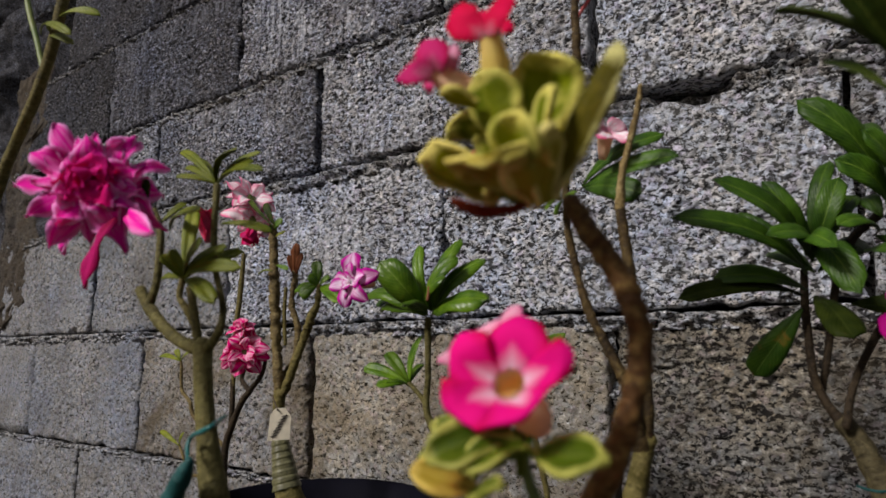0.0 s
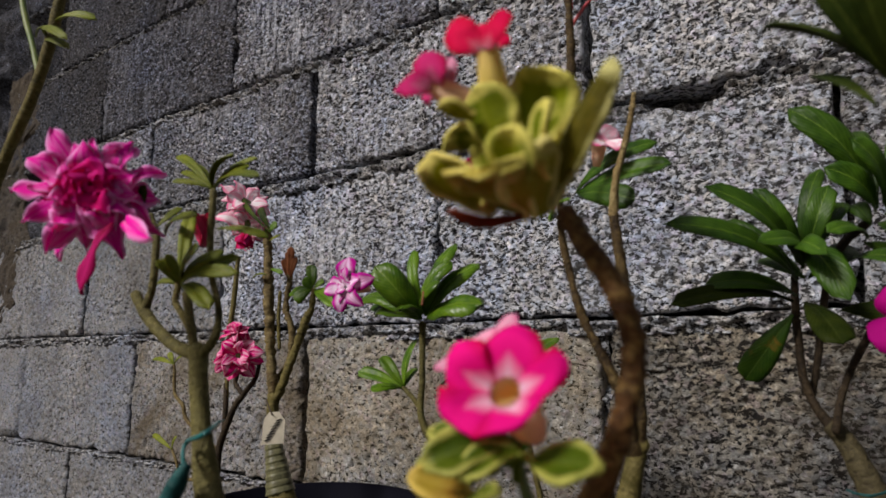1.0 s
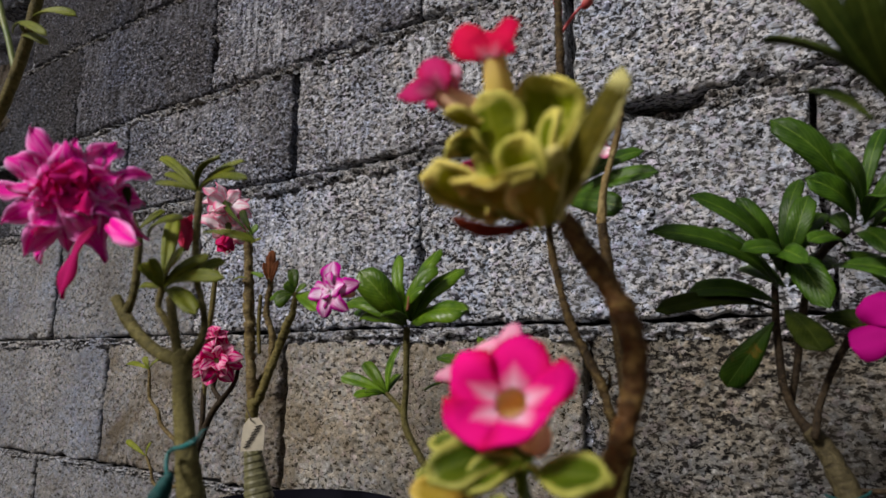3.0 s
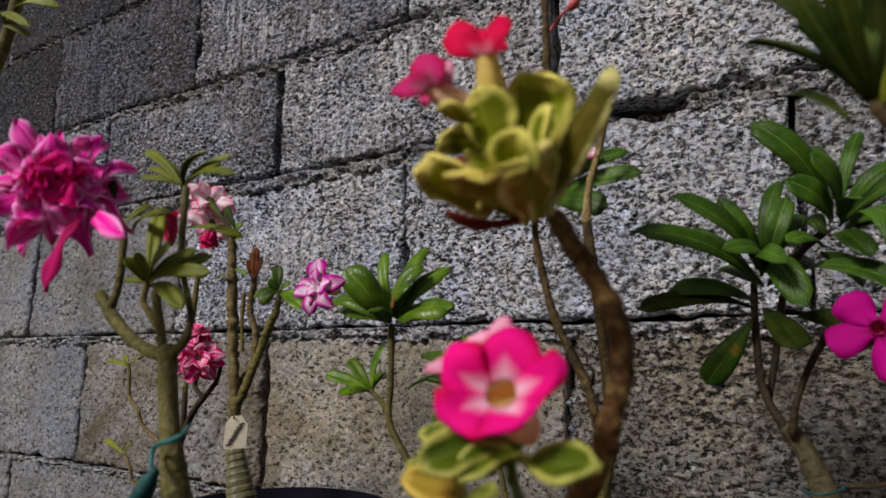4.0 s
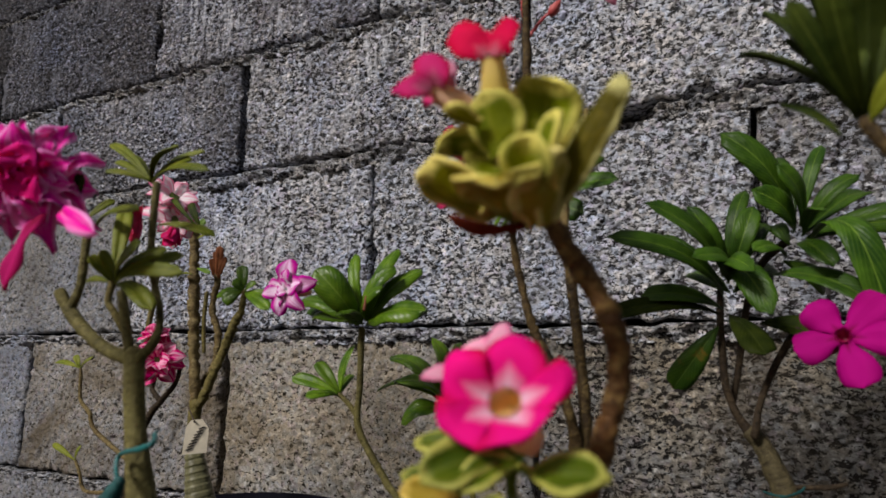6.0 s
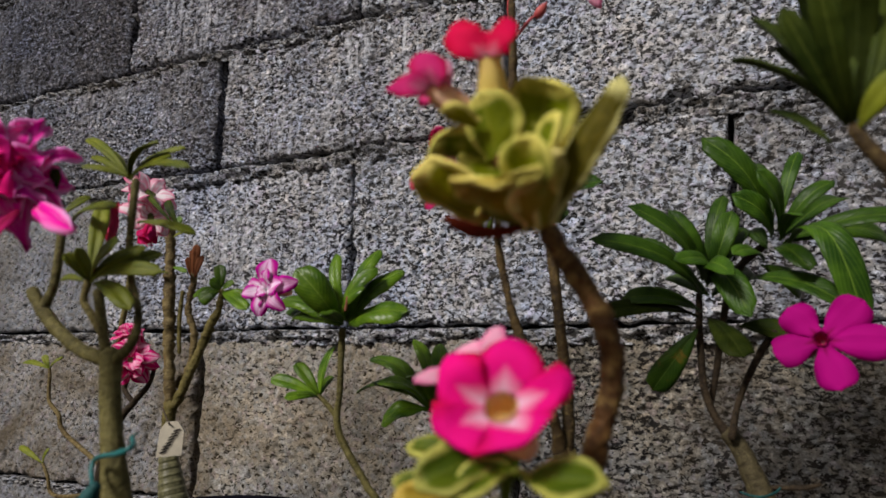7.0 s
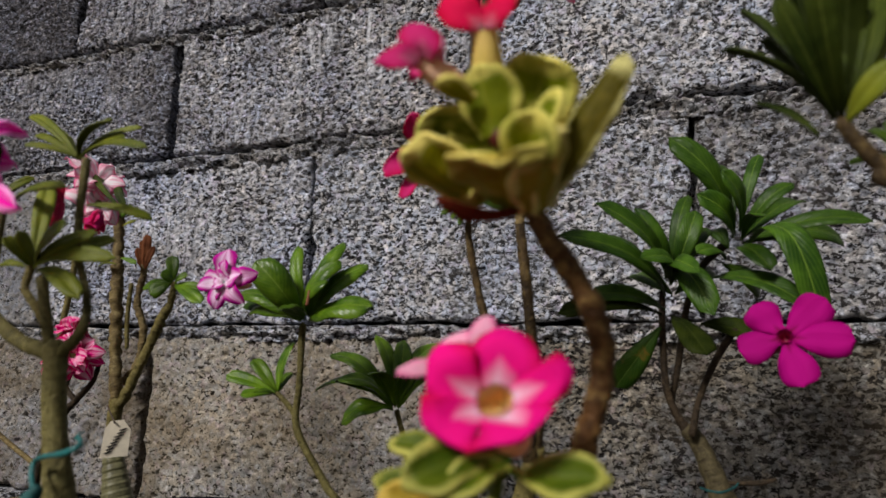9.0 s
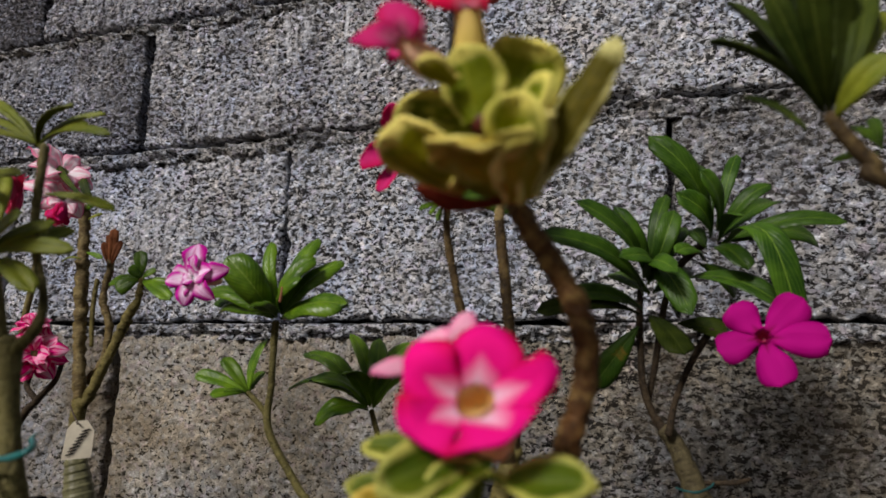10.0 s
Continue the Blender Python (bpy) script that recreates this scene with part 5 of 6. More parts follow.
# lower branch with the open pink flower
stem(h, [(0.3337, -0.445, 0.5255, 0.0018), (0.3294, -0.445, 0.5318, 0.0015), (0.3269, -0.445, 0.5374, 0.0012), (0.3264, -0.445, 0.5445, 0.001)], M_CALYX, "branch", "fleshy green shoot", seed=108)
blossom = tube_flower(h, (0.3307, -0.4585, 0.557), (0.3335, -0.451, 0.5478), M_TUBE_PEACH, M_THROAT, 0.004165, "bright pink flower with white heart and yellow throat", (0.1, 1, -0.25))
curled_petal(blossom, M_PET_PINK, [[(0.3283, -0.459, 0.5593), (0.331, -0.459, 0.5603), (0.3336, -0.459, 0.5594)], [(0.3275, -0.4605, 0.5632), (0.3321, -0.4605, 0.5644), (0.3374, -0.4605, 0.5626)], [(0.3272, -0.46, 0.5672), (0.3324, -0.46, 0.5689), (0.3389, -0.46, 0.5653)], [(0.3283, -0.4575, 0.5698), (0.3322, -0.4575, 0.5708), (0.3367, -0.4575, 0.5692)]], 5, spread=1.14, lift=0.0)
curled_petal(blossom, M_PET_PINK, [[(0.3338, -0.4595, 0.5597), (0.3345, -0.4595, 0.5584), (0.3345, -0.4595, 0.5566)], [(0.3386, -0.4625, 0.5629), (0.3399, -0.4625, 0.5603), (0.3396, -0.4625, 0.5569)], [(0.3419, -0.4635, 0.565), (0.3437, -0.4635, 0.5625), (0.3429, -0.4635, 0.5585)], [(0.3433, -0.462, 0.5661), (0.3457, -0.462, 0.5633), (0.3449, -0.462, 0.5599)]], 6, spread=1.14, lift=0.0009)
curled_petal(blossom, M_PET_PINK, [[(0.3351, -0.4605, 0.5567), (0.3327, -0.4605, 0.5548), (0.3292, -0.4605, 0.5547)], [(0.3407, -0.4655, 0.5573), (0.3375, -0.4655, 0.5543), (0.3309, -0.4655, 0.5531)], [(0.3424, -0.4675, 0.5568), (0.3377, -0.4675, 0.5526), (0.3294, -0.4675, 0.5503)], [(0.3405, -0.4665, 0.5549), (0.3362, -0.4665, 0.5512), (0.3287, -0.4665, 0.5493)]], 7, spread=1.14, lift=0.0014)
curled_petal(blossom, M_PET_PINK, [[(0.3297, -0.46, 0.5545), (0.3282, -0.46, 0.5557), (0.328, -0.46, 0.5575)], [(0.3283, -0.464, 0.5519), (0.3251, -0.464, 0.5548), (0.3243, -0.464, 0.5578)], [(0.328, -0.466, 0.5495), (0.3229, -0.466, 0.5524), (0.3215, -0.466, 0.5578)], [(0.3258, -0.465, 0.5497), (0.3197, -0.465, 0.5528), (0.3191, -0.465, 0.558)]], 8, spread=1.14, lift=0.0006)
curled_petal(blossom, M_PET_PINK, [[(0.3275, -0.459, 0.5566), (0.3276, -0.459, 0.5582), (0.3286, -0.459, 0.56)], [(0.3236, -0.462, 0.5571), (0.3236, -0.462, 0.5609), (0.3277, -0.462, 0.5635)], [(0.3196, -0.4625, 0.5583), (0.3204, -0.4625, 0.5639), (0.3272, -0.4625, 0.5662)], [(0.318, -0.4605, 0.5604), (0.3198, -0.4605, 0.5668), (0.3258, -0.4605, 0.5676)]], 9, spread=1.14, lift=0.0003)
blossom = tube_flower(h, (0.3209, -0.449, 0.5632), (0.3281, -0.444, 0.5482), M_TUBE_PEACH, M_THROAT, 0.003351, "pale pink flower seen from behind")
curled_petal(blossom, M_PET_PALE, [[(0.3164, -0.45, 0.5619), (0.317, -0.45, 0.5632), (0.3179, -0.45, 0.5644)], [(0.3115, -0.451, 0.5611), (0.312, -0.451, 0.563), (0.3137, -0.451, 0.565)], [(0.3065, -0.45, 0.5613), (0.3071, -0.45, 0.5629), (0.3093, -0.45, 0.5639)]], 5)
curled_petal(blossom, M_PET_PALE, [[(0.3223, -0.449, 0.5675), (0.3257, -0.449, 0.5682), (0.3287, -0.449, 0.5674)], [(0.3223, -0.449, 0.5698), (0.3257, -0.449, 0.571), (0.329, -0.449, 0.5699)], [(0.3237, -0.447, 0.573), (0.326, -0.447, 0.5738), (0.3277, -0.447, 0.5736)]], 6)
curled_petal(blossom, M_PET_PALE, [[(0.3168, -0.449, 0.5655), (0.3197, -0.449, 0.5668), (0.3229, -0.449, 0.5675)], [(0.3159, -0.449, 0.5676), (0.3195, -0.449, 0.5691), (0.3235, -0.449, 0.5693)], [(0.3167, -0.447, 0.5695), (0.3197, -0.447, 0.5707), (0.3229, -0.447, 0.5709)]], 7)
VLABEL = "yellow-edged green leaf"
stem(h, [(0.3298, -0.454, 0.5395, 0.0009), (0.3312, -0.456, 0.5438, 0.0009), (0.3336, -0.4578, 0.5452, 0.0010), (0.3362, -0.459, 0.5443, 0.0011)], M_LEAF_VAR, "stalk", "arched pale leaf stalk", seed=30)
spoon(h, (0.3352, -0.4585, 0.5443), (0.3512, -0.4635, 0.5455), 0.0076, (0.1, -0.8, 0.58), M_LEAF_VAR, VLABEL, cup=52, lip=0.24, seed=22, blunt=0.7, neck=0.2, wave=0.06)
spoon(h, (0.329, -0.456, 0.5482), (0.3165, -0.468, 0.543), 0.0088, (0.3, -0.7, 0.65), M_LEAF_VAR, VLABEL, cup=54, lip=0.26, seed=21, blunt=0.42, neck=0.5, wave=0.10, arch=0.06)
spoon(h, (0.332, -0.457, 0.5455), (0.323, -0.466, 0.5412), 0.0056, (0.2, -0.75, 0.6), M_LEAF_VAR, VLABEL, cup=58, lip=0.22, seed=29, blunt=0.5, neck=0.5, wave=0.08, arch=0.14)
spoon(h, (0.3215, -0.458, 0.536), (0.3102, -0.4645, 0.5402), 0.0068, (0.1, -0.7, 0.7), M_LEAF_YELLOWED, "yellowing leaf with a browned middle", cup=46, lip=0.24, seed=24, blunt=0.5, neck=0.4)
spoon(h, (0.319, -0.45, 0.5462), (0.3062, -0.451, 0.5475), 0.0056, (0.1, -0.6, 0.8), M_LEAF_VAR, VLABEL, cup=45, lip=0.25, seed=23, blunt=0.6, neck=0.4, wave=0.1)
spoon(h, (0.318, -0.451, 0.5375), (0.3035, -0.452, 0.5405), 0.0062, (0.1, -0.65, 0.75), M_LEAF_VAR, VLABEL, cup=48, lip=0.25, seed=31, blunt=0.6, neck=0.35, wave=0.1)
spoon(h, (0.326, -0.455, 0.541), (0.32, -0.452, 0.548), 0.0059, (0.1, -0.9, 0.3), M_LEAF_VAR, VLABEL, cup=40, lip=0.2, seed=25, neck=0.4)
spoon(h, (0.329, -0.454, 0.542), (0.331, -0.452, 0.5495), 0.0042, (-0.1, -0.9, 0.3), M_LEAF_BRIGHT, "small fresh green leaf", cup=45, lip=0.2, seed=26, neck=0.4)
spoon(h, (0.328, -0.454, 0.542), (0.3262, -0.455, 0.549), 0.0034, (0.2, -0.9, 0.3), M_LEAF_BRIGHT, "small fresh green leaf", cup=45, lip=0.2, seed=32, neck=0.4)
spoon(h, (0.322, -0.461, 0.5352), (0.3342, -0.47, 0.5408), 0.0046, (-0.3, -0.55, 0.8), M_LEAF_VAR, VLABEL, cup=45, lip=0.2, seed=27, blunt=0.55, neck=0.4)

# ---- the leafy plant with the magenta flower ----
rows = [(0.3993, -0.15, 0.4721, 0.01), (0.3954, -0.15, 0.4877, 0.0076), (0.3891, -0.15, 0.5067, 0.0062), (0.3839, -0.15, 0.5181, 0.0054), (0.3786, -0.15, 0.5245, 0.0047)]
soil = pot((rows[0][0] + 0.01, rows[0][1]), 0.42, 0.09, "black plastic pot holding the leafy desert rose")
k = thing("desert_rose", (rows[0][0], rows[0][1], soil), "leafy desert rose with dark stems and a single magenta flower", "plant", GROUP)
stem(k, rooted(rows, soil), M_BARK_FOOT, "trunk", seed=121, sides=18)
stem(k, [(0.3803, -0.15, 0.5212, 0.0035), (0.3724, -0.15, 0.5345, 0.0026), (0.3677, -0.15, 0.5501, 0.0024), (0.367, -0.15, 0.5714, 0.0024), (0.3672, -0.15, 0.5914, 0.0023), (0.3684, -0.15, 0.6117, 0.0021)], M_BARK_DARK, seed=122)
stem(k, [(0.3809, -0.16, 0.5223, 0.0025), (0.3853, -0.16, 0.5408, 0.0019), (0.3929, -0.16, 0.5595, 0.002), (0.4036, -0.16, 0.5783, 0.0023), (0.4094, -0.16, 0.5858, 0.002)], M_BARK_DARK, seed=123)
stem(k, [(0.3706, -0.14, 0.5408, 0.002), (0.3753, -0.14, 0.5607, 0.0022), (0.3794, -0.14, 0.5826, 0.0022), (0.3852, -0.14, 0.6085, 0.0022), (0.3941, -0.14, 0.6289, 0.0025), (0.4092, -0.14, 0.6429, 0.0026)], M_BARK_DARK, seed=124)
leaves(k, [((0.37, -0.16, 0.608), (0.316, -0.225, 0.64), 0.01649),
    ((0.371, -0.16, 0.613), (0.334, -0.17, 0.647), 0.01355),
    ((0.371, -0.16, 0.619), (0.337, -0.215, 0.659), 0.01501),
    ((0.372, -0.16, 0.62), (0.356, -0.19, 0.659), 0.01401),
    ((0.374, -0.16, 0.618), (0.387, -0.155, 0.677), 0.01082),
    ((0.375, -0.16, 0.618), (0.391, -0.17, 0.661), 0.01362),
    ((0.376, -0.16, 0.617), (0.399, -0.15, 0.655), 0.01239),
    ((0.369, -0.16, 0.599), (0.326, -0.19, 0.608), 0.01384)], M_LEAF, seed=125, wide=0.9, bend=0.13, tipcurl=0.1, fold=0.32, up=(0, -1, 0.5))
leaves(k, [((0.376, -0.16, 0.625), (0.392, -0.205, 0.601), 0.01579),
    ((0.373, -0.16, 0.615), (0.365, -0.21, 0.63), 0.01143),
    ((0.374, -0.16, 0.615), (0.381, -0.215, 0.624), 0.01065)], M_LEAF, seed=1255, wide=1.0, bend=0.16, tipcurl=0.25, fold=0.25, up=(0, -1, 0.4))
leaves(k, [((0.366, -0.16, 0.588), (0.336, -0.15, 0.549), 0.01713)], M_LEAF_SPOT, seed=126, bend=0.05, wide=0.95, up=(0.2, -1, 0.2))
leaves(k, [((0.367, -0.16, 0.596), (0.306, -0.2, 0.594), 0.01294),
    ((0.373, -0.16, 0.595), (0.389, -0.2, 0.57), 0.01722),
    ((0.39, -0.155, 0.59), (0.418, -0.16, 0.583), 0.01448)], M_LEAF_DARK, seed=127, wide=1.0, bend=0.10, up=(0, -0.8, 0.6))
leaves(k, [((0.413, -0.16, 0.649), (0.381, -0.2, 0.701), 0.01867),
    ((0.412, -0.16, 0.644), (0.394, -0.195, 0.665), 0.01635),
    ((0.416, -0.16, 0.65), (0.432, -0.155, 0.702), 0.00991),
    ((0.416, -0.16, 0.648), (0.408, -0.2, 0.676), 0.01488),
    ((0.418, -0.16, 0.645), (0.445, -0.17, 0.676), 0.0124),
    ((0.419, -0.16, 0.641), (0.481, -0.18, 0.651), 0.01765),
    ((0.399, -0.16, 0.619), (0.44, -0.2, 0.601), 0.01676),
    ((0.407, -0.16, 0.63), (0.39, -0.19, 0.633), 0.01256),
    ((0.417, -0.16, 0.642), (0.422, -0.2, 0.652), 0.00962),
    ((0.409, -0.16, 0.637), (0.402, -0.15, 0.653), 0.0117)], M_LEAF, seed=128, bend=0.10, wide=0.86, tipcurl=0.14, fold=0.32, up=(0, -1, 0.5))
leaves(k, [((0.42, -0.16, 0.638), (0.446, -0.215, 0.601), 0.0166)], M_LEAF, seed=129, bend=0.28, wide=1.0, tipcurl=0.4, up=(0, -1, 0.5))
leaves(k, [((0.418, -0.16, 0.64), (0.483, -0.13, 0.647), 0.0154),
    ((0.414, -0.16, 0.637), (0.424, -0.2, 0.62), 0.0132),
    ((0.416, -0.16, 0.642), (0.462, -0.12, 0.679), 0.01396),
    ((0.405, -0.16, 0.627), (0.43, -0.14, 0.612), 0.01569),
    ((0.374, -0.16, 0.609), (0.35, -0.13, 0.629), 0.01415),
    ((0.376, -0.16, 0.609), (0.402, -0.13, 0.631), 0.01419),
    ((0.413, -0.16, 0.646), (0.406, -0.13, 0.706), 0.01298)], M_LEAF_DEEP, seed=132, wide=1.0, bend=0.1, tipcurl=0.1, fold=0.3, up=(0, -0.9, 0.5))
flower(k, (0.417, -0.26, 0.578), (-0.25, -0.92, 0.2), 0.0212, M_PET_MAGENTA, M_THROAT_DARK, M_THROAT_DARK, angles=(-45, -95, -165, 110, 40), seed=129, label="single magenta flower with five broad petals", open_=0.05, width=0.82, throat_r=0.15, lean=(1.15, 1.25, 1.1, 0.95, 0.9), tube_dir=(-0.35, 0.85, -0.35), tube_len=1.2, wave=0.04)
stem(k, [(0.3873, -0.15, 0.4951, 0.0009), (0.401, -0.15, 0.494, 0.0014), (0.4175, -0.15, 0.4953, 0.0016), (0.4265, -0.15, 0.4979, 0.001)], M_BARK_DARK, "twig", "broken dark twig lying on the soil", seed=130)

tie2 = thing("twine_tie", (0.3917, -0.175, 0.4964), "teal plastic twine round the foot of a trunk", "twine")
stem(tie2, [(0.383, -0.17, 0.4935, 0.0006), (0.3877, -0.18, 0.4939, 0.0007), (0.3939, -0.18, 0.4938, 0.0007), (0.4012, -0.17, 0.495, 0.0007), (0.4042, -0.165, 0.4969, 0.0005)], M_TWINE_DARK, "twine", lumpy=0.15, seed=131)

# ---- the plant overhanging from beside the camera ----
rows = [(0.419, -0.41, 0.604, 0.002), (0.413, -0.41, 0.61, 0.0019), (0.408, -0.41, 0.617, 0.0018), (0.405, -0.41, 0.623, 0.0016)]
soil = pot((0.60, -0.42), 0.42, 0.08, "black plastic pot beside the variegated desert rose")
m = thing("desert_rose", (0.60, -0.42, soil), "tall desert rose with dark leathery leaves on an arching branch", "plant", GROUP)
stem(m, [(0.60, -0.42, soil - 0.01, 0.014), (0.585, -0.42, 0.47, 0.011), (0.50, -0.412, 0.566, 0.0028)] + rows, M_BARK_UMBER, "trunk", seed=141, sides=18)
leaves(m, [((0.403, -0.41, 0.626), (0.387, -0.4, 0.662), 0.00722),
    ((0.404, -0.41, 0.624), (0.38, -0.41, 0.646), 0.00689)], M_LEAF_DULL, up=(0.35, -0.5, 0.8), seed=142, thick=0.0012, wide=0.82, bend=0.08, fold=0.5)
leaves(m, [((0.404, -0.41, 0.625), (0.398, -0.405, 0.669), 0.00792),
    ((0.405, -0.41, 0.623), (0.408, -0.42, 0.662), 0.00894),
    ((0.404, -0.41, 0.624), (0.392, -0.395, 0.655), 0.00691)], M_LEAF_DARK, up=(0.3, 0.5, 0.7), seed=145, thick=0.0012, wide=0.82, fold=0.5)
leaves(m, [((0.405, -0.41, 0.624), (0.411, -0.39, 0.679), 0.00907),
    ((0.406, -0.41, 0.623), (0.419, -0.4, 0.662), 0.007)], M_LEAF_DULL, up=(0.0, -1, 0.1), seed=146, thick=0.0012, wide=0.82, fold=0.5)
leaves(m, [((0.406, -0.41, 0.622), (0.415, -0.42, 0.632), 0.00644),
    ((0.406, -0.41, 0.623), (0.424, -0.395, 0.656), 0.00636)], M_LEAF_OLIVE, up=(-0.5, -0.8, 0.2), seed=147, thick=0.0012)
leaves(m, [((0.4, -0.41, 0.62), (0.389, -0.4, 0.634), 0.00448)], M_LEAF_DULL, up=(0.2, -0.6, 0.8), seed=143)
leaves(m, [((0.408, -0.41, 0.629), (0.412, -0.41, 0.63), 0.00199)], M_DRY, up=(0, -1, 0.2), seed=148, label="dry brown bract")
leaves(m, [((0.405, -0.41, 0.624), (0.397, -0.43, 0.655), 0.00701),
    ((0.405, -0.41, 0.623), (0.425, -0.38, 0.687), 0.00867),
    ((0.404, -0.41, 0.624), (0.39, -0.425, 0.65), 0.00638)], M_LEAF_DULL, up=(-0.3, -0.9, 0.5), seed=149, thick=0.0012, wide=0.82, fold=0.5)
leaves(m, [((0.4292, -0.37, 0.6255), (0.4203, -0.36, 0.6274), 0.002739),
    ((0.4301, -0.37, 0.6267), (0.4267, -0.36, 0.6375), 0.00308),
    ((0.43, -0.37, 0.6263), (0.4321, -0.36, 0.6399), 0.00341)], M_LEAF_BRIGHT, up=(0, -1, 0.2), seed=144)

# ---- the tall thin stem at the far end ----
rows = [(-0.0866, -0.42, 0.6211, 0.0041), (-0.0601, -0.42, 0.6515, 0.0037), (-0.0416, -0.42, 0.6811, 0.0035), (-0.0247, -0.42, 0.7024, 0.0034), (-0.0093, -0.42, 0.7208, 0.0033), (0.0021, -0.42, 0.7415, 0.0033), (0.0081, -0.42, 0.7599, 0.0033), (0.0138, -0.42, 0.786, 0.0032)]
soil = pot((rows[0][0] - 0.03, rows[0][1]), 0.42, 0.08, "black plastic pot at the far end of the row")
o = thing("desert_rose", (rows[0][0], rows[0][1], soil), "tall desert rose with a leaning olive stem and few narrow leaves", "plant", GROUP)
stem(o, rooted(rows, soil), M_BARK_OLIVE, "trunk", seed=151)
stem(o, [(-0.003, -0.42, 0.7319, 0.0018), (-0.0181, -0.42, 0.757, 0.0017), (-0.0361, -0.42, 0.7845, 0.0019), (-0.0483, -0.42, 0.8094, 0.0018)], M_CALYX, seed=152)
leaves(o, [((0.0045, -0.42, 0.763), (0.0384, -0.41, 0.7609), 0.006787),
    ((0, -0.42, 0.7569), (0.0519, -0.43, 0.735), 0.005227),
    ((-0.0006, -0.42, 0.7534), (0.0316, -0.42, 0.7405), 0.004706),
    ((-0.0146, -0.42, 0.7616), (0.0469, -0.43, 0.7406), 0.003326)], M_LEAF_OLIVE, seed=153)

# ---- the block wall ----
wall = thing("wall_north", (0, 0.06, GROUND), "weathered grey cement block wall with open cracked joints", "wall", kind="structure")


def stamp(z, step, rng, count, rmin, rmax, gain):
    """Presses round pits or raises round grains into a height field."""
    ny, nx = z.shape
    for _ in range(count):
        r = rng.uniform(rmin, rmax) / step
        cx, cy = rng.uniform(0, nx), rng.uniform(0, ny)
        x0, x1, y0, y1 = int(max(0, cx - r - 1)), int(min(nx, cx + r + 2)), int(max(0, cy - r - 1)), int(min(ny, cy + r + 2))
        if x1 <= x0 or y1 <= y0:
            continue
        yy, xx = np.mgrid[y0:y1, x0:x1]
        ex = rng.uniform(0.7, 1.4)
        q = 1 - (((xx - cx) * ex) ** 2 + ((yy - cy) / ex) ** 2) / (r * r)
        z[y0:y1, x0:x1] += gain * r * step * np.sqrt(np.clip(q, 0, 1))


def soft_noise(rng, ny, nx, cells, down=0):
    """Smooth random field of about that many cells across and down."""
    cy = (down or max(2, int(cells * ny / nx))) + 2
    g = rng.normal(0, 1, (cy, cells + 2))
    y, x = np.linspace(0, cy - 1.001, ny), np.linspace(0, cells + 1 - 0.001, nx)
    iy, ix = y.astype(int), x.astype(int)
    fy, fx = (y - iy)[:, None], (x - ix)[None]
    fy, fx = fy * fy * (3 - 2 * fy), fx * fx * (3 - 2 * fx)
    return (g[iy][:, ix] * (1 - fy) + g[iy + 1][:, ix] * fy) * (1 - fx) + (g[iy][:, ix + 1] * (1 - fy) + g[iy + 1][:, ix + 1] * fy) * fx


def ragged_pits(rng, ny, nx, cx, cy, share, soft=0.35):
    """Irregular hollows, about cx by cy cells, over that share of the face; 0 to 1."""
    g = soft_noise(rng, ny, nx, cx, cy) + 0.55 * soft_noise(rng, ny, nx, cx * 2, cy * 2)
    g += 0.5 * soft_noise(rng, ny, nx, 9)
    cut = np.quantile(g, 1 - share)
    return np.clip((g - cut) / soft, 0, 1)


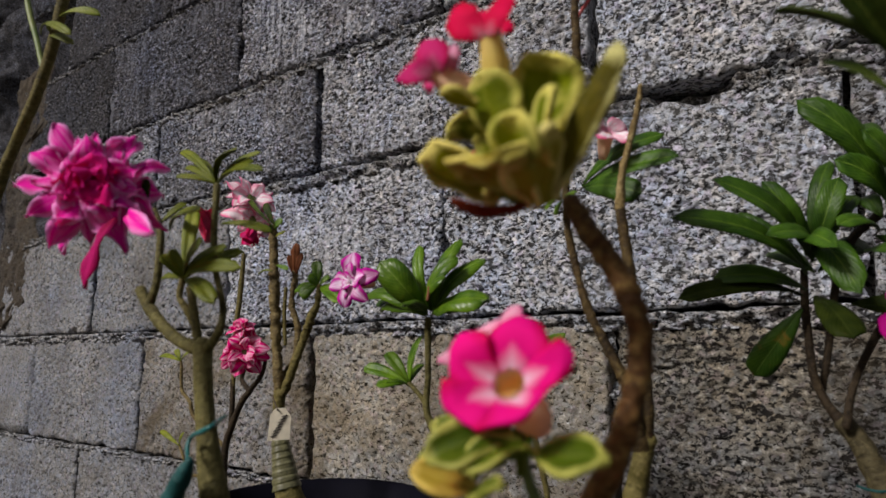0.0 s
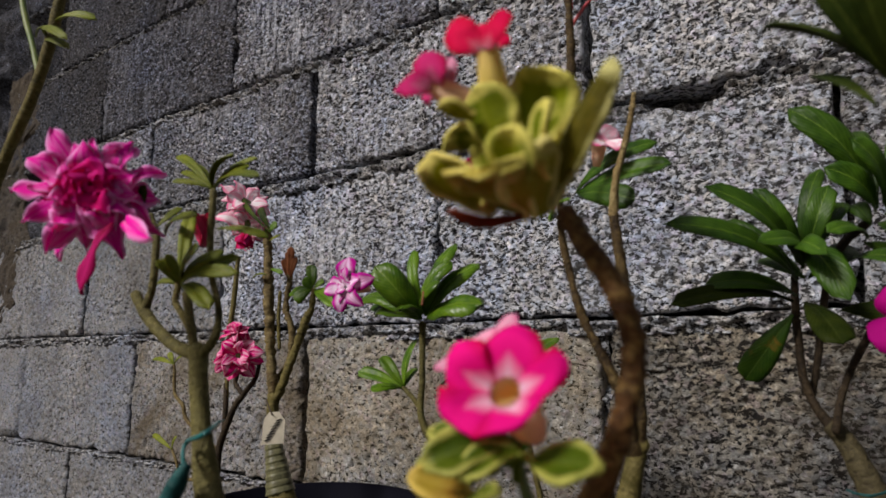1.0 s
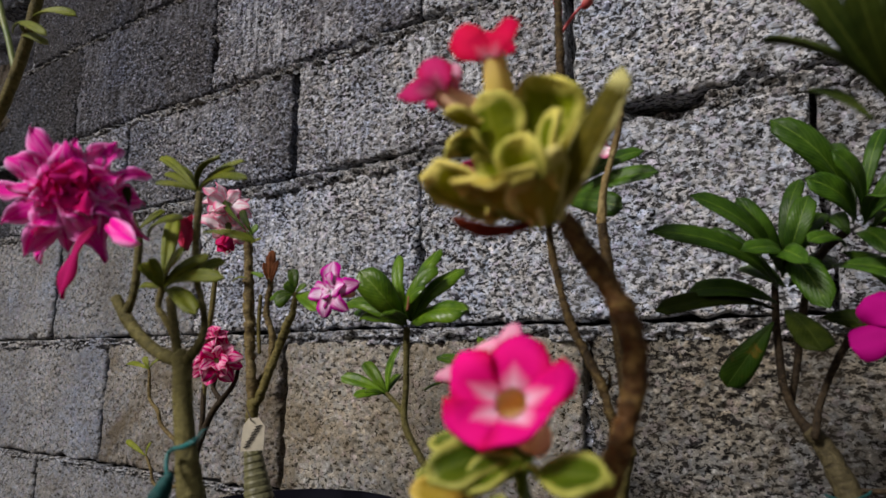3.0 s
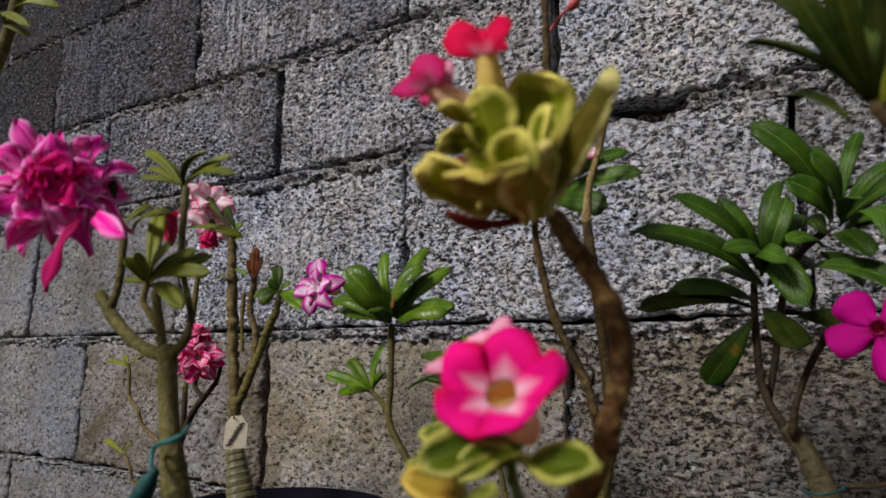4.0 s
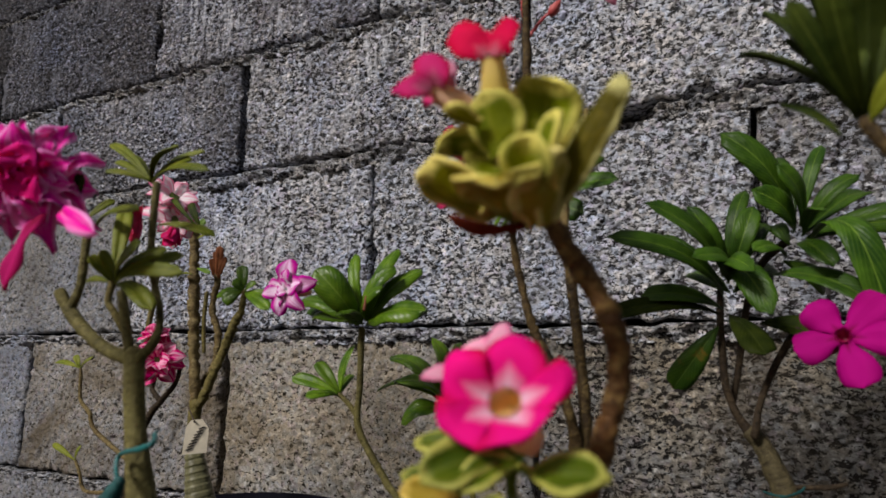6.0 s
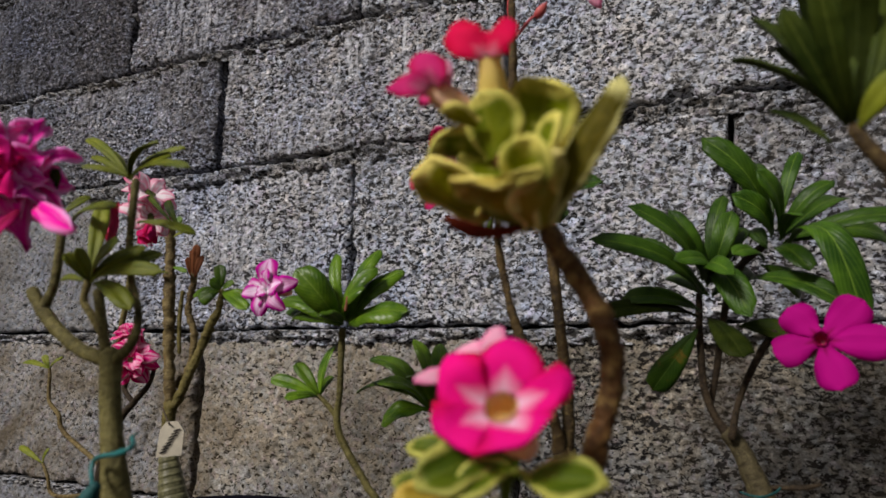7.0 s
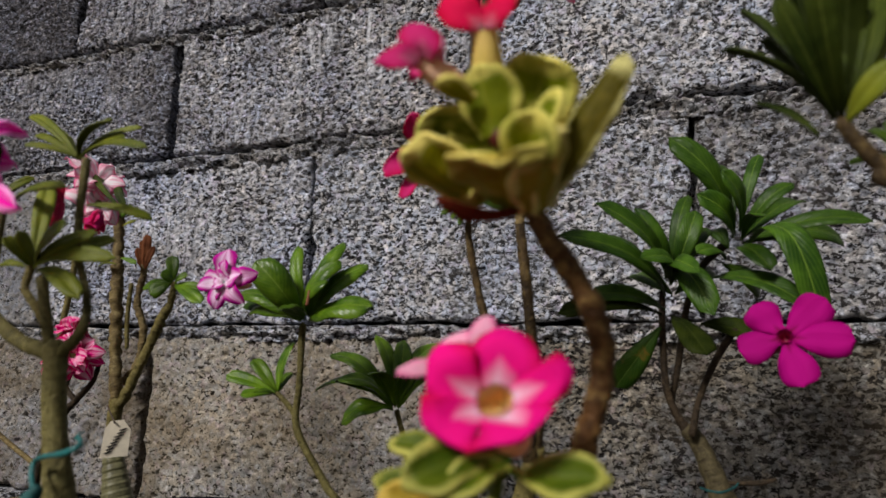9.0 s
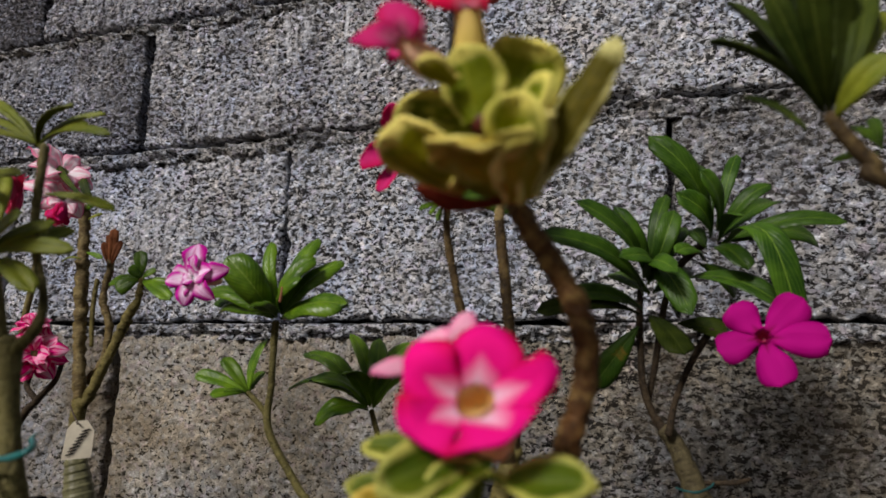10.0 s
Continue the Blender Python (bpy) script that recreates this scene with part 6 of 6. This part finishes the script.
def block_mesh(w, h, kind, seed, step=0.0019):
    """One block: a pitted, grained face with worn, chipped edges, and plain sides."""
    rng = np.random.default_rng(seed)
    nx, ny = int(w / step) + 1, int(h / step) + 1
    z = 0.0012 * soft_noise(rng, ny, nx, 6) + 0.0008 * soft_noise(rng, ny, nx, 60)
    area = w * h / 0.078
    if kind == "coarse":
        stamp(z, step, rng, int(2600 * area), 0.0016, 0.0036, 0.35)
        z -= 0.0026 * ragged_pits(rng, ny, nx, 95, 55, 0.24)
        z += 0.0006 * rng.normal(0, 1, z.shape)
    elif kind in ("sooty", "black", "grimy", "limed", "streaked", "ashy", "brown", "darker_grey", "darkest"):
        stamp(z, step, rng, int(900 * area), 0.0015, 0.0035, 0.3)
        z -= 0.0024 * ragged_pits(rng, ny, nx, 62, 48, 0.15)
        z -= 0.0030 * ragged_pits(rng, ny, nx, 26, 34, 0.035)
        z += 0.00045 * rng.normal(0, 1, z.shape)
    else:
        stamp(z, step, rng, int(500 * area), 0.0015, 0.003, 0.2)
        z -= 0.0024 * ragged_pits(rng, ny, nx, 70, 30, 0.055)
        stamp(z, step, rng, int(120 * area), 0.0014, 0.0045, -0.8)
        z += 0.00025 * rng.normal(0, 1, z.shape)
    x, y = np.meshgrid(np.linspace(0, w, nx), np.linspace(0, h, ny))
    edge = np.minimum(np.minimum(x, w - x), np.minimum(y, h - y))
    chip = 0.005 + 0.004 * soft_noise(rng, ny, nx, 18) + 0.004 * soft_noise(rng, ny, nx, 60)
    z -= np.clip(1 - edge / np.maximum(chip, 0.0015), 0, 1) ** 1.5 * 0.0045
    lost = np.clip(soft_noise(rng, ny, nx, 13) - 1.2, 0, 1) * np.clip(1 - edge / 0.013, 0, 1)
    z -= 0.014 * lost
    jx, jy = 0.0016 * soft_noise(rng, ny, nx, 24), 0.0016 * soft_noise(rng, ny, nx, 24)
    verts = np.stack([x + jx, -z, y + jy], -1).reshape(-1, 3)
    i = np.arange(nx * ny).reshape(ny, nx)
    quads = np.stack([i[:-1, :-1], i[:-1, 1:], i[1:, 1:], i[1:, :-1]], -1).reshape(-1, 4)
    rim = np.concatenate([i[0, :-1], i[:-1, -1], i[-1, :0:-1], i[:0:-1, 0]])
    back = verts[rim].copy()
    back[:, 1] = 0.09
    n0, m = len(verts), len(rim)
    k = np.arange(m)
    sides = np.stack([rim, n0 + k, n0 + (k + 1) % m, rim[(k + 1) % m]], -1)
    verts = np.vstack([verts, back])
    faces = np.vstack([quads, sides])
    me = bpy.data.meshes.new("block")
    me.vertices.add(len(verts))
    me.vertices.foreach_set("co", verts.astype(np.float32).ravel())
    me.loops.add(faces.size)
    me.loops.foreach_set("vertex_index", faces.astype(np.int32).ravel())
    me.polygons.add(len(faces))
    me.polygons.foreach_set("loop_start", np.arange(0, faces.size, 4, dtype=np.int32))
    me.update(calc_edges=True)
    me.polygons.foreach_set("use_smooth", [True] * len(quads) + [False] * len(sides))
    me.materials.append(M_BLOCK[kind])
    return me


LINES = [0.15, 0.205, 0.405, 0.603, 0.815, 0.985, 1.185, 1.385, 1.585, 1.785]
KIND = ["smooth", "smooth", "smooth", "coarse", "sooty", "sooty", "sooty", "sooty", "sooty"]
BED = [0.004, 0.006, 0.014, 0.018, 0.012, 0.008, 0.006, 0.006, 0.006]
WIDE = 0.40
stock = {}
rng = random.Random(7)
for row in range(len(LINES) - 1):
    z0, z1 = LINES[row] + 0.0005, LINES[row + 1] - BED[row] if row + 1 < len(LINES) - 1 else LINES[row + 1]
    h = z1 - z0
    shift = 0.006 if row % 2 == 1 else -0.204
    for col in range(-8, 6):
        x0 = shift + col * WIDE + 0.003 + rng.uniform(-0.001, 0.001)
        w = WIDE - (0.010 if row == 4 else 0.006)
        if x0 < -1.2 - (0.25 if row < 4 else 0):
            continue
        near = -1.3 < x0 < 0.65 and 1 <= row <= 6
        kind = KIND[row]
        if row >= 4 and x0 > 0.1:
            kind = "coarse"
        if row >= 5 and x0 > 0.1:
            kind = "limed"
        if row == 3 and x0 < -0.5:
            kind = "smooth"
        # block tone drops in steps towards the upper left end
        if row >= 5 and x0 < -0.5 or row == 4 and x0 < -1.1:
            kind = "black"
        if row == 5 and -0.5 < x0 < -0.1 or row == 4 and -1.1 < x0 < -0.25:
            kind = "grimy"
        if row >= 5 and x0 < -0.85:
            kind = "darkest"
        if row == 5 and -0.5 < x0 < -0.1:
            kind = "ashy"
        if row <= 2 and x0 > 0.1:
            kind = "brown"
        if row == 4 and -0.25 < x0 < 0.1:
            kind = "streaked"
        if row == 3 and -0.5 < x0 < -0.1 or row >= 4 and x0 > 0.5:
            kind = "sooty"
        if row == 2 and -0.3 < x0 < 0.1:
            kind = "beige"
        if row <= 2 and -0.7 < x0 < -0.25:
            kind = "stained"
        # a darker grey tone for the right end of this row
        if row == 3 and x0 > 0.3:
            kind = "darker_grey"
        key = (row if not near else (row, col % 3), kind, near)
        if key not in stock:
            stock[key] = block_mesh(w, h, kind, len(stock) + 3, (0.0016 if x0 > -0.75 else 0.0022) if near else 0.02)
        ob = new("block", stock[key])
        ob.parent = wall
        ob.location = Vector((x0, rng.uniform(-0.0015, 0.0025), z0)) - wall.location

def HOLE(row, x):
    """How far the mortar lies back: nearly flush, but for one stretch where it has fallen out."""
    if row == 4:
        return 0.0005 + 0.03 * max(0.0, 1 - (abs(x - 0.285) / 0.04) ** 4)
    return 0.0005


# mortar beds: uneven strips, a little behind the faces, cracked away from the block above
for row in range(1, len(LINES) - 1):
    zt, zb = LINES[row] - 0.0015, LINES[row] - BED[row - 1] - 0.006
    nx, nz = 1500, 12
    r2 = np.random.default_rng(row + 40)
    lumps = (0.0042 if row == 3 else 0.0032) * soft_noise(r2, nz, nx, 420) + 0.002 * soft_noise(r2, nz, nx, 90) + 0.0014 * r2.normal(0, 1, (nz, nx))
    verts, faces = [], []
    gap = (0.0010 if row == 3 else 0.0024) + (0.0016 if row == 3 else 0.0028) * soft_noise(r2, 3, nx, 60)[1] + 0.0012 * soft_noise(r2, 3, nx, 300)[1]
    for j in range(nz):
        for i in range(nx):
            s = j / (nz - 1)
            top = zt - max(0.0005, gap[i])
            verts.append((-1.22 + 3.2 * i / (nx - 1), HOLE(row, -1.22 + 3.2 * i / (nx - 1)) - lumps[j, i] + 0.004 * (abs(2 * s - 1) ** 6), zb + (top - zb) * s))
    for j in range(nz - 1):
        for i in range(nx - 1):
            a0 = j * nx + i
            faces.append((a0, a0 + 1, a0 + nx + 1, a0 + nx))
    n0 = len(verts)
    for i in range(nx):
        v = verts[(nz - 1) * nx + i]
        verts.append((v[0], 0.08, v[2]))
    for i in range(nx - 1):
        a0 = (nz - 1) * nx + i
        faces.append((a0, a0 + 1, n0 + i + 1, n0 + i))
    part("mortar_bed", mesh_of("mortar_bed", verts, faces), M_MORTAR, wall)
# a coat of brown mud plaster left on the far end
nx, nz = 70, 130
r4 = np.random.default_rng(77)
coat = 0.0035 * soft_noise(r4, nz, nx, 8) + 0.0015 * soft_noise(r4, nz, nx, 30)
rag = 0.03 * soft_noise(r4, 3, nz, 9)[1] + 0.012 * soft_noise(r4, 3, nz, 30)[1]
verts, faces = [], []
for j in range(nz):
    s = j / (nz - 1)
    edge = -1.115 + 0.03 * s + rag[j]
    for i in range(nx):
        q = i / (nx - 1)
        verts.append((-1.225 + (edge + 1.225) * q, 0.004 - (0.008 + coat[j, i]) * min(1.0, 6 * (1 - q)) ** 0.5, 0.62 + 0.60 * s))
for j in range(nz - 1):
    for i in range(nx - 1):
        a0 = j * nx + i
        faces.append((a0, a0 + 1, a0 + nx + 1, a0 + nx))
part("plaster_coat", mesh_of("plaster_coat", verts, faces), M_PLASTER, wall)
# mortar left in the upright joints, here nearly flush, there fallen out
for row in range(1, 7):
    for col in range(-4, 4):
        x0 = (0.006 if row % 2 == 1 else -0.204) + col * WIDE
        if not -1.1 < x0 < 0.9:
            continue
        r5 = np.random.default_rng(row * 20 + col + 300)
        nx, nz = 7, 90
        rough = 0.0012 * r5.normal(0, 1, (nz, nx)) + 0.001 * soft_noise(r5, nz, nx, 3, 40)
        back = np.clip((0.045 if row == 4 else 0.024) + 0.016 * soft_noise(r5, nz, 3, 2, 7)[:, 1] + 0.004 * soft_noise(r5, nz, 3, 2, 25)[:, 1], 0.0025, 0.05)
        z0, z1 = LINES[row] - 0.004, LINES[row + 1] - 0.004
        verts = [(x0 - 0.006 + 0.012 * i / (nx - 1), back[j] - rough[j, i], z0 + (z1 - z0) * j / (nz - 1)) for j in range(nz) for i in range(nx)]
        faces = [(j * nx + i, j * nx + i + 1, (j + 1) * nx + i + 1, (j + 1) * nx + i) for j in range(nz - 1) for i in range(nx - 1)]
        part("mortar_joint", mesh_of("mortar_joint", verts, faces), M_MORTAR, wall)
# the return behind the broken end of the wall, in dark rubble
rub = thing("wall_return", (-1.7, 0.3, GROUND), "dark rough rubble wall set back behind the block wall", "wall", kind="structure")
r3 = np.random.default_rng(5)
nx, nz = 150, 180
zz = 0.03 * soft_noise(r3, nz, nx, 14) + 0.012 * soft_noise(r3, nz, nx, 40) + 0.004 * r3.normal(0, 1, (nz, nx))
verts = [(-3.0 + 2.0 * i / (nx - 1), 0.30 - zz[j, i], GROUND + 2.2 * j / (nz - 1)) for j in range(nz) for i in range(nx)]
faces = [(j * nx + i, j * nx + i + 1, (j + 1) * nx + i + 1, (j + 1) * nx + i) for j in range(nz - 1) for i in range(nx - 1)]
part("rubble", mesh_of("rubble", verts, faces), M_BLOCK["darkest"], rub)
# the core that closes the open joints
core = [(-1.2, 0.085, GROUND), (2.0, 0.085, GROUND), (2.0, 0.12, GROUND), (-1.2, 0.12, GROUND)]
core += [(x, y, 1.78) for x, y, _ in core]
part("core", mesh_of("core", core, [(0, 1, 5, 4), (1, 2, 6, 5), (2, 3, 7, 6), (3, 0, 4, 7), (4, 5, 6, 7), (3, 2, 1, 0)], smooth=False), M_MORTAR, wall)
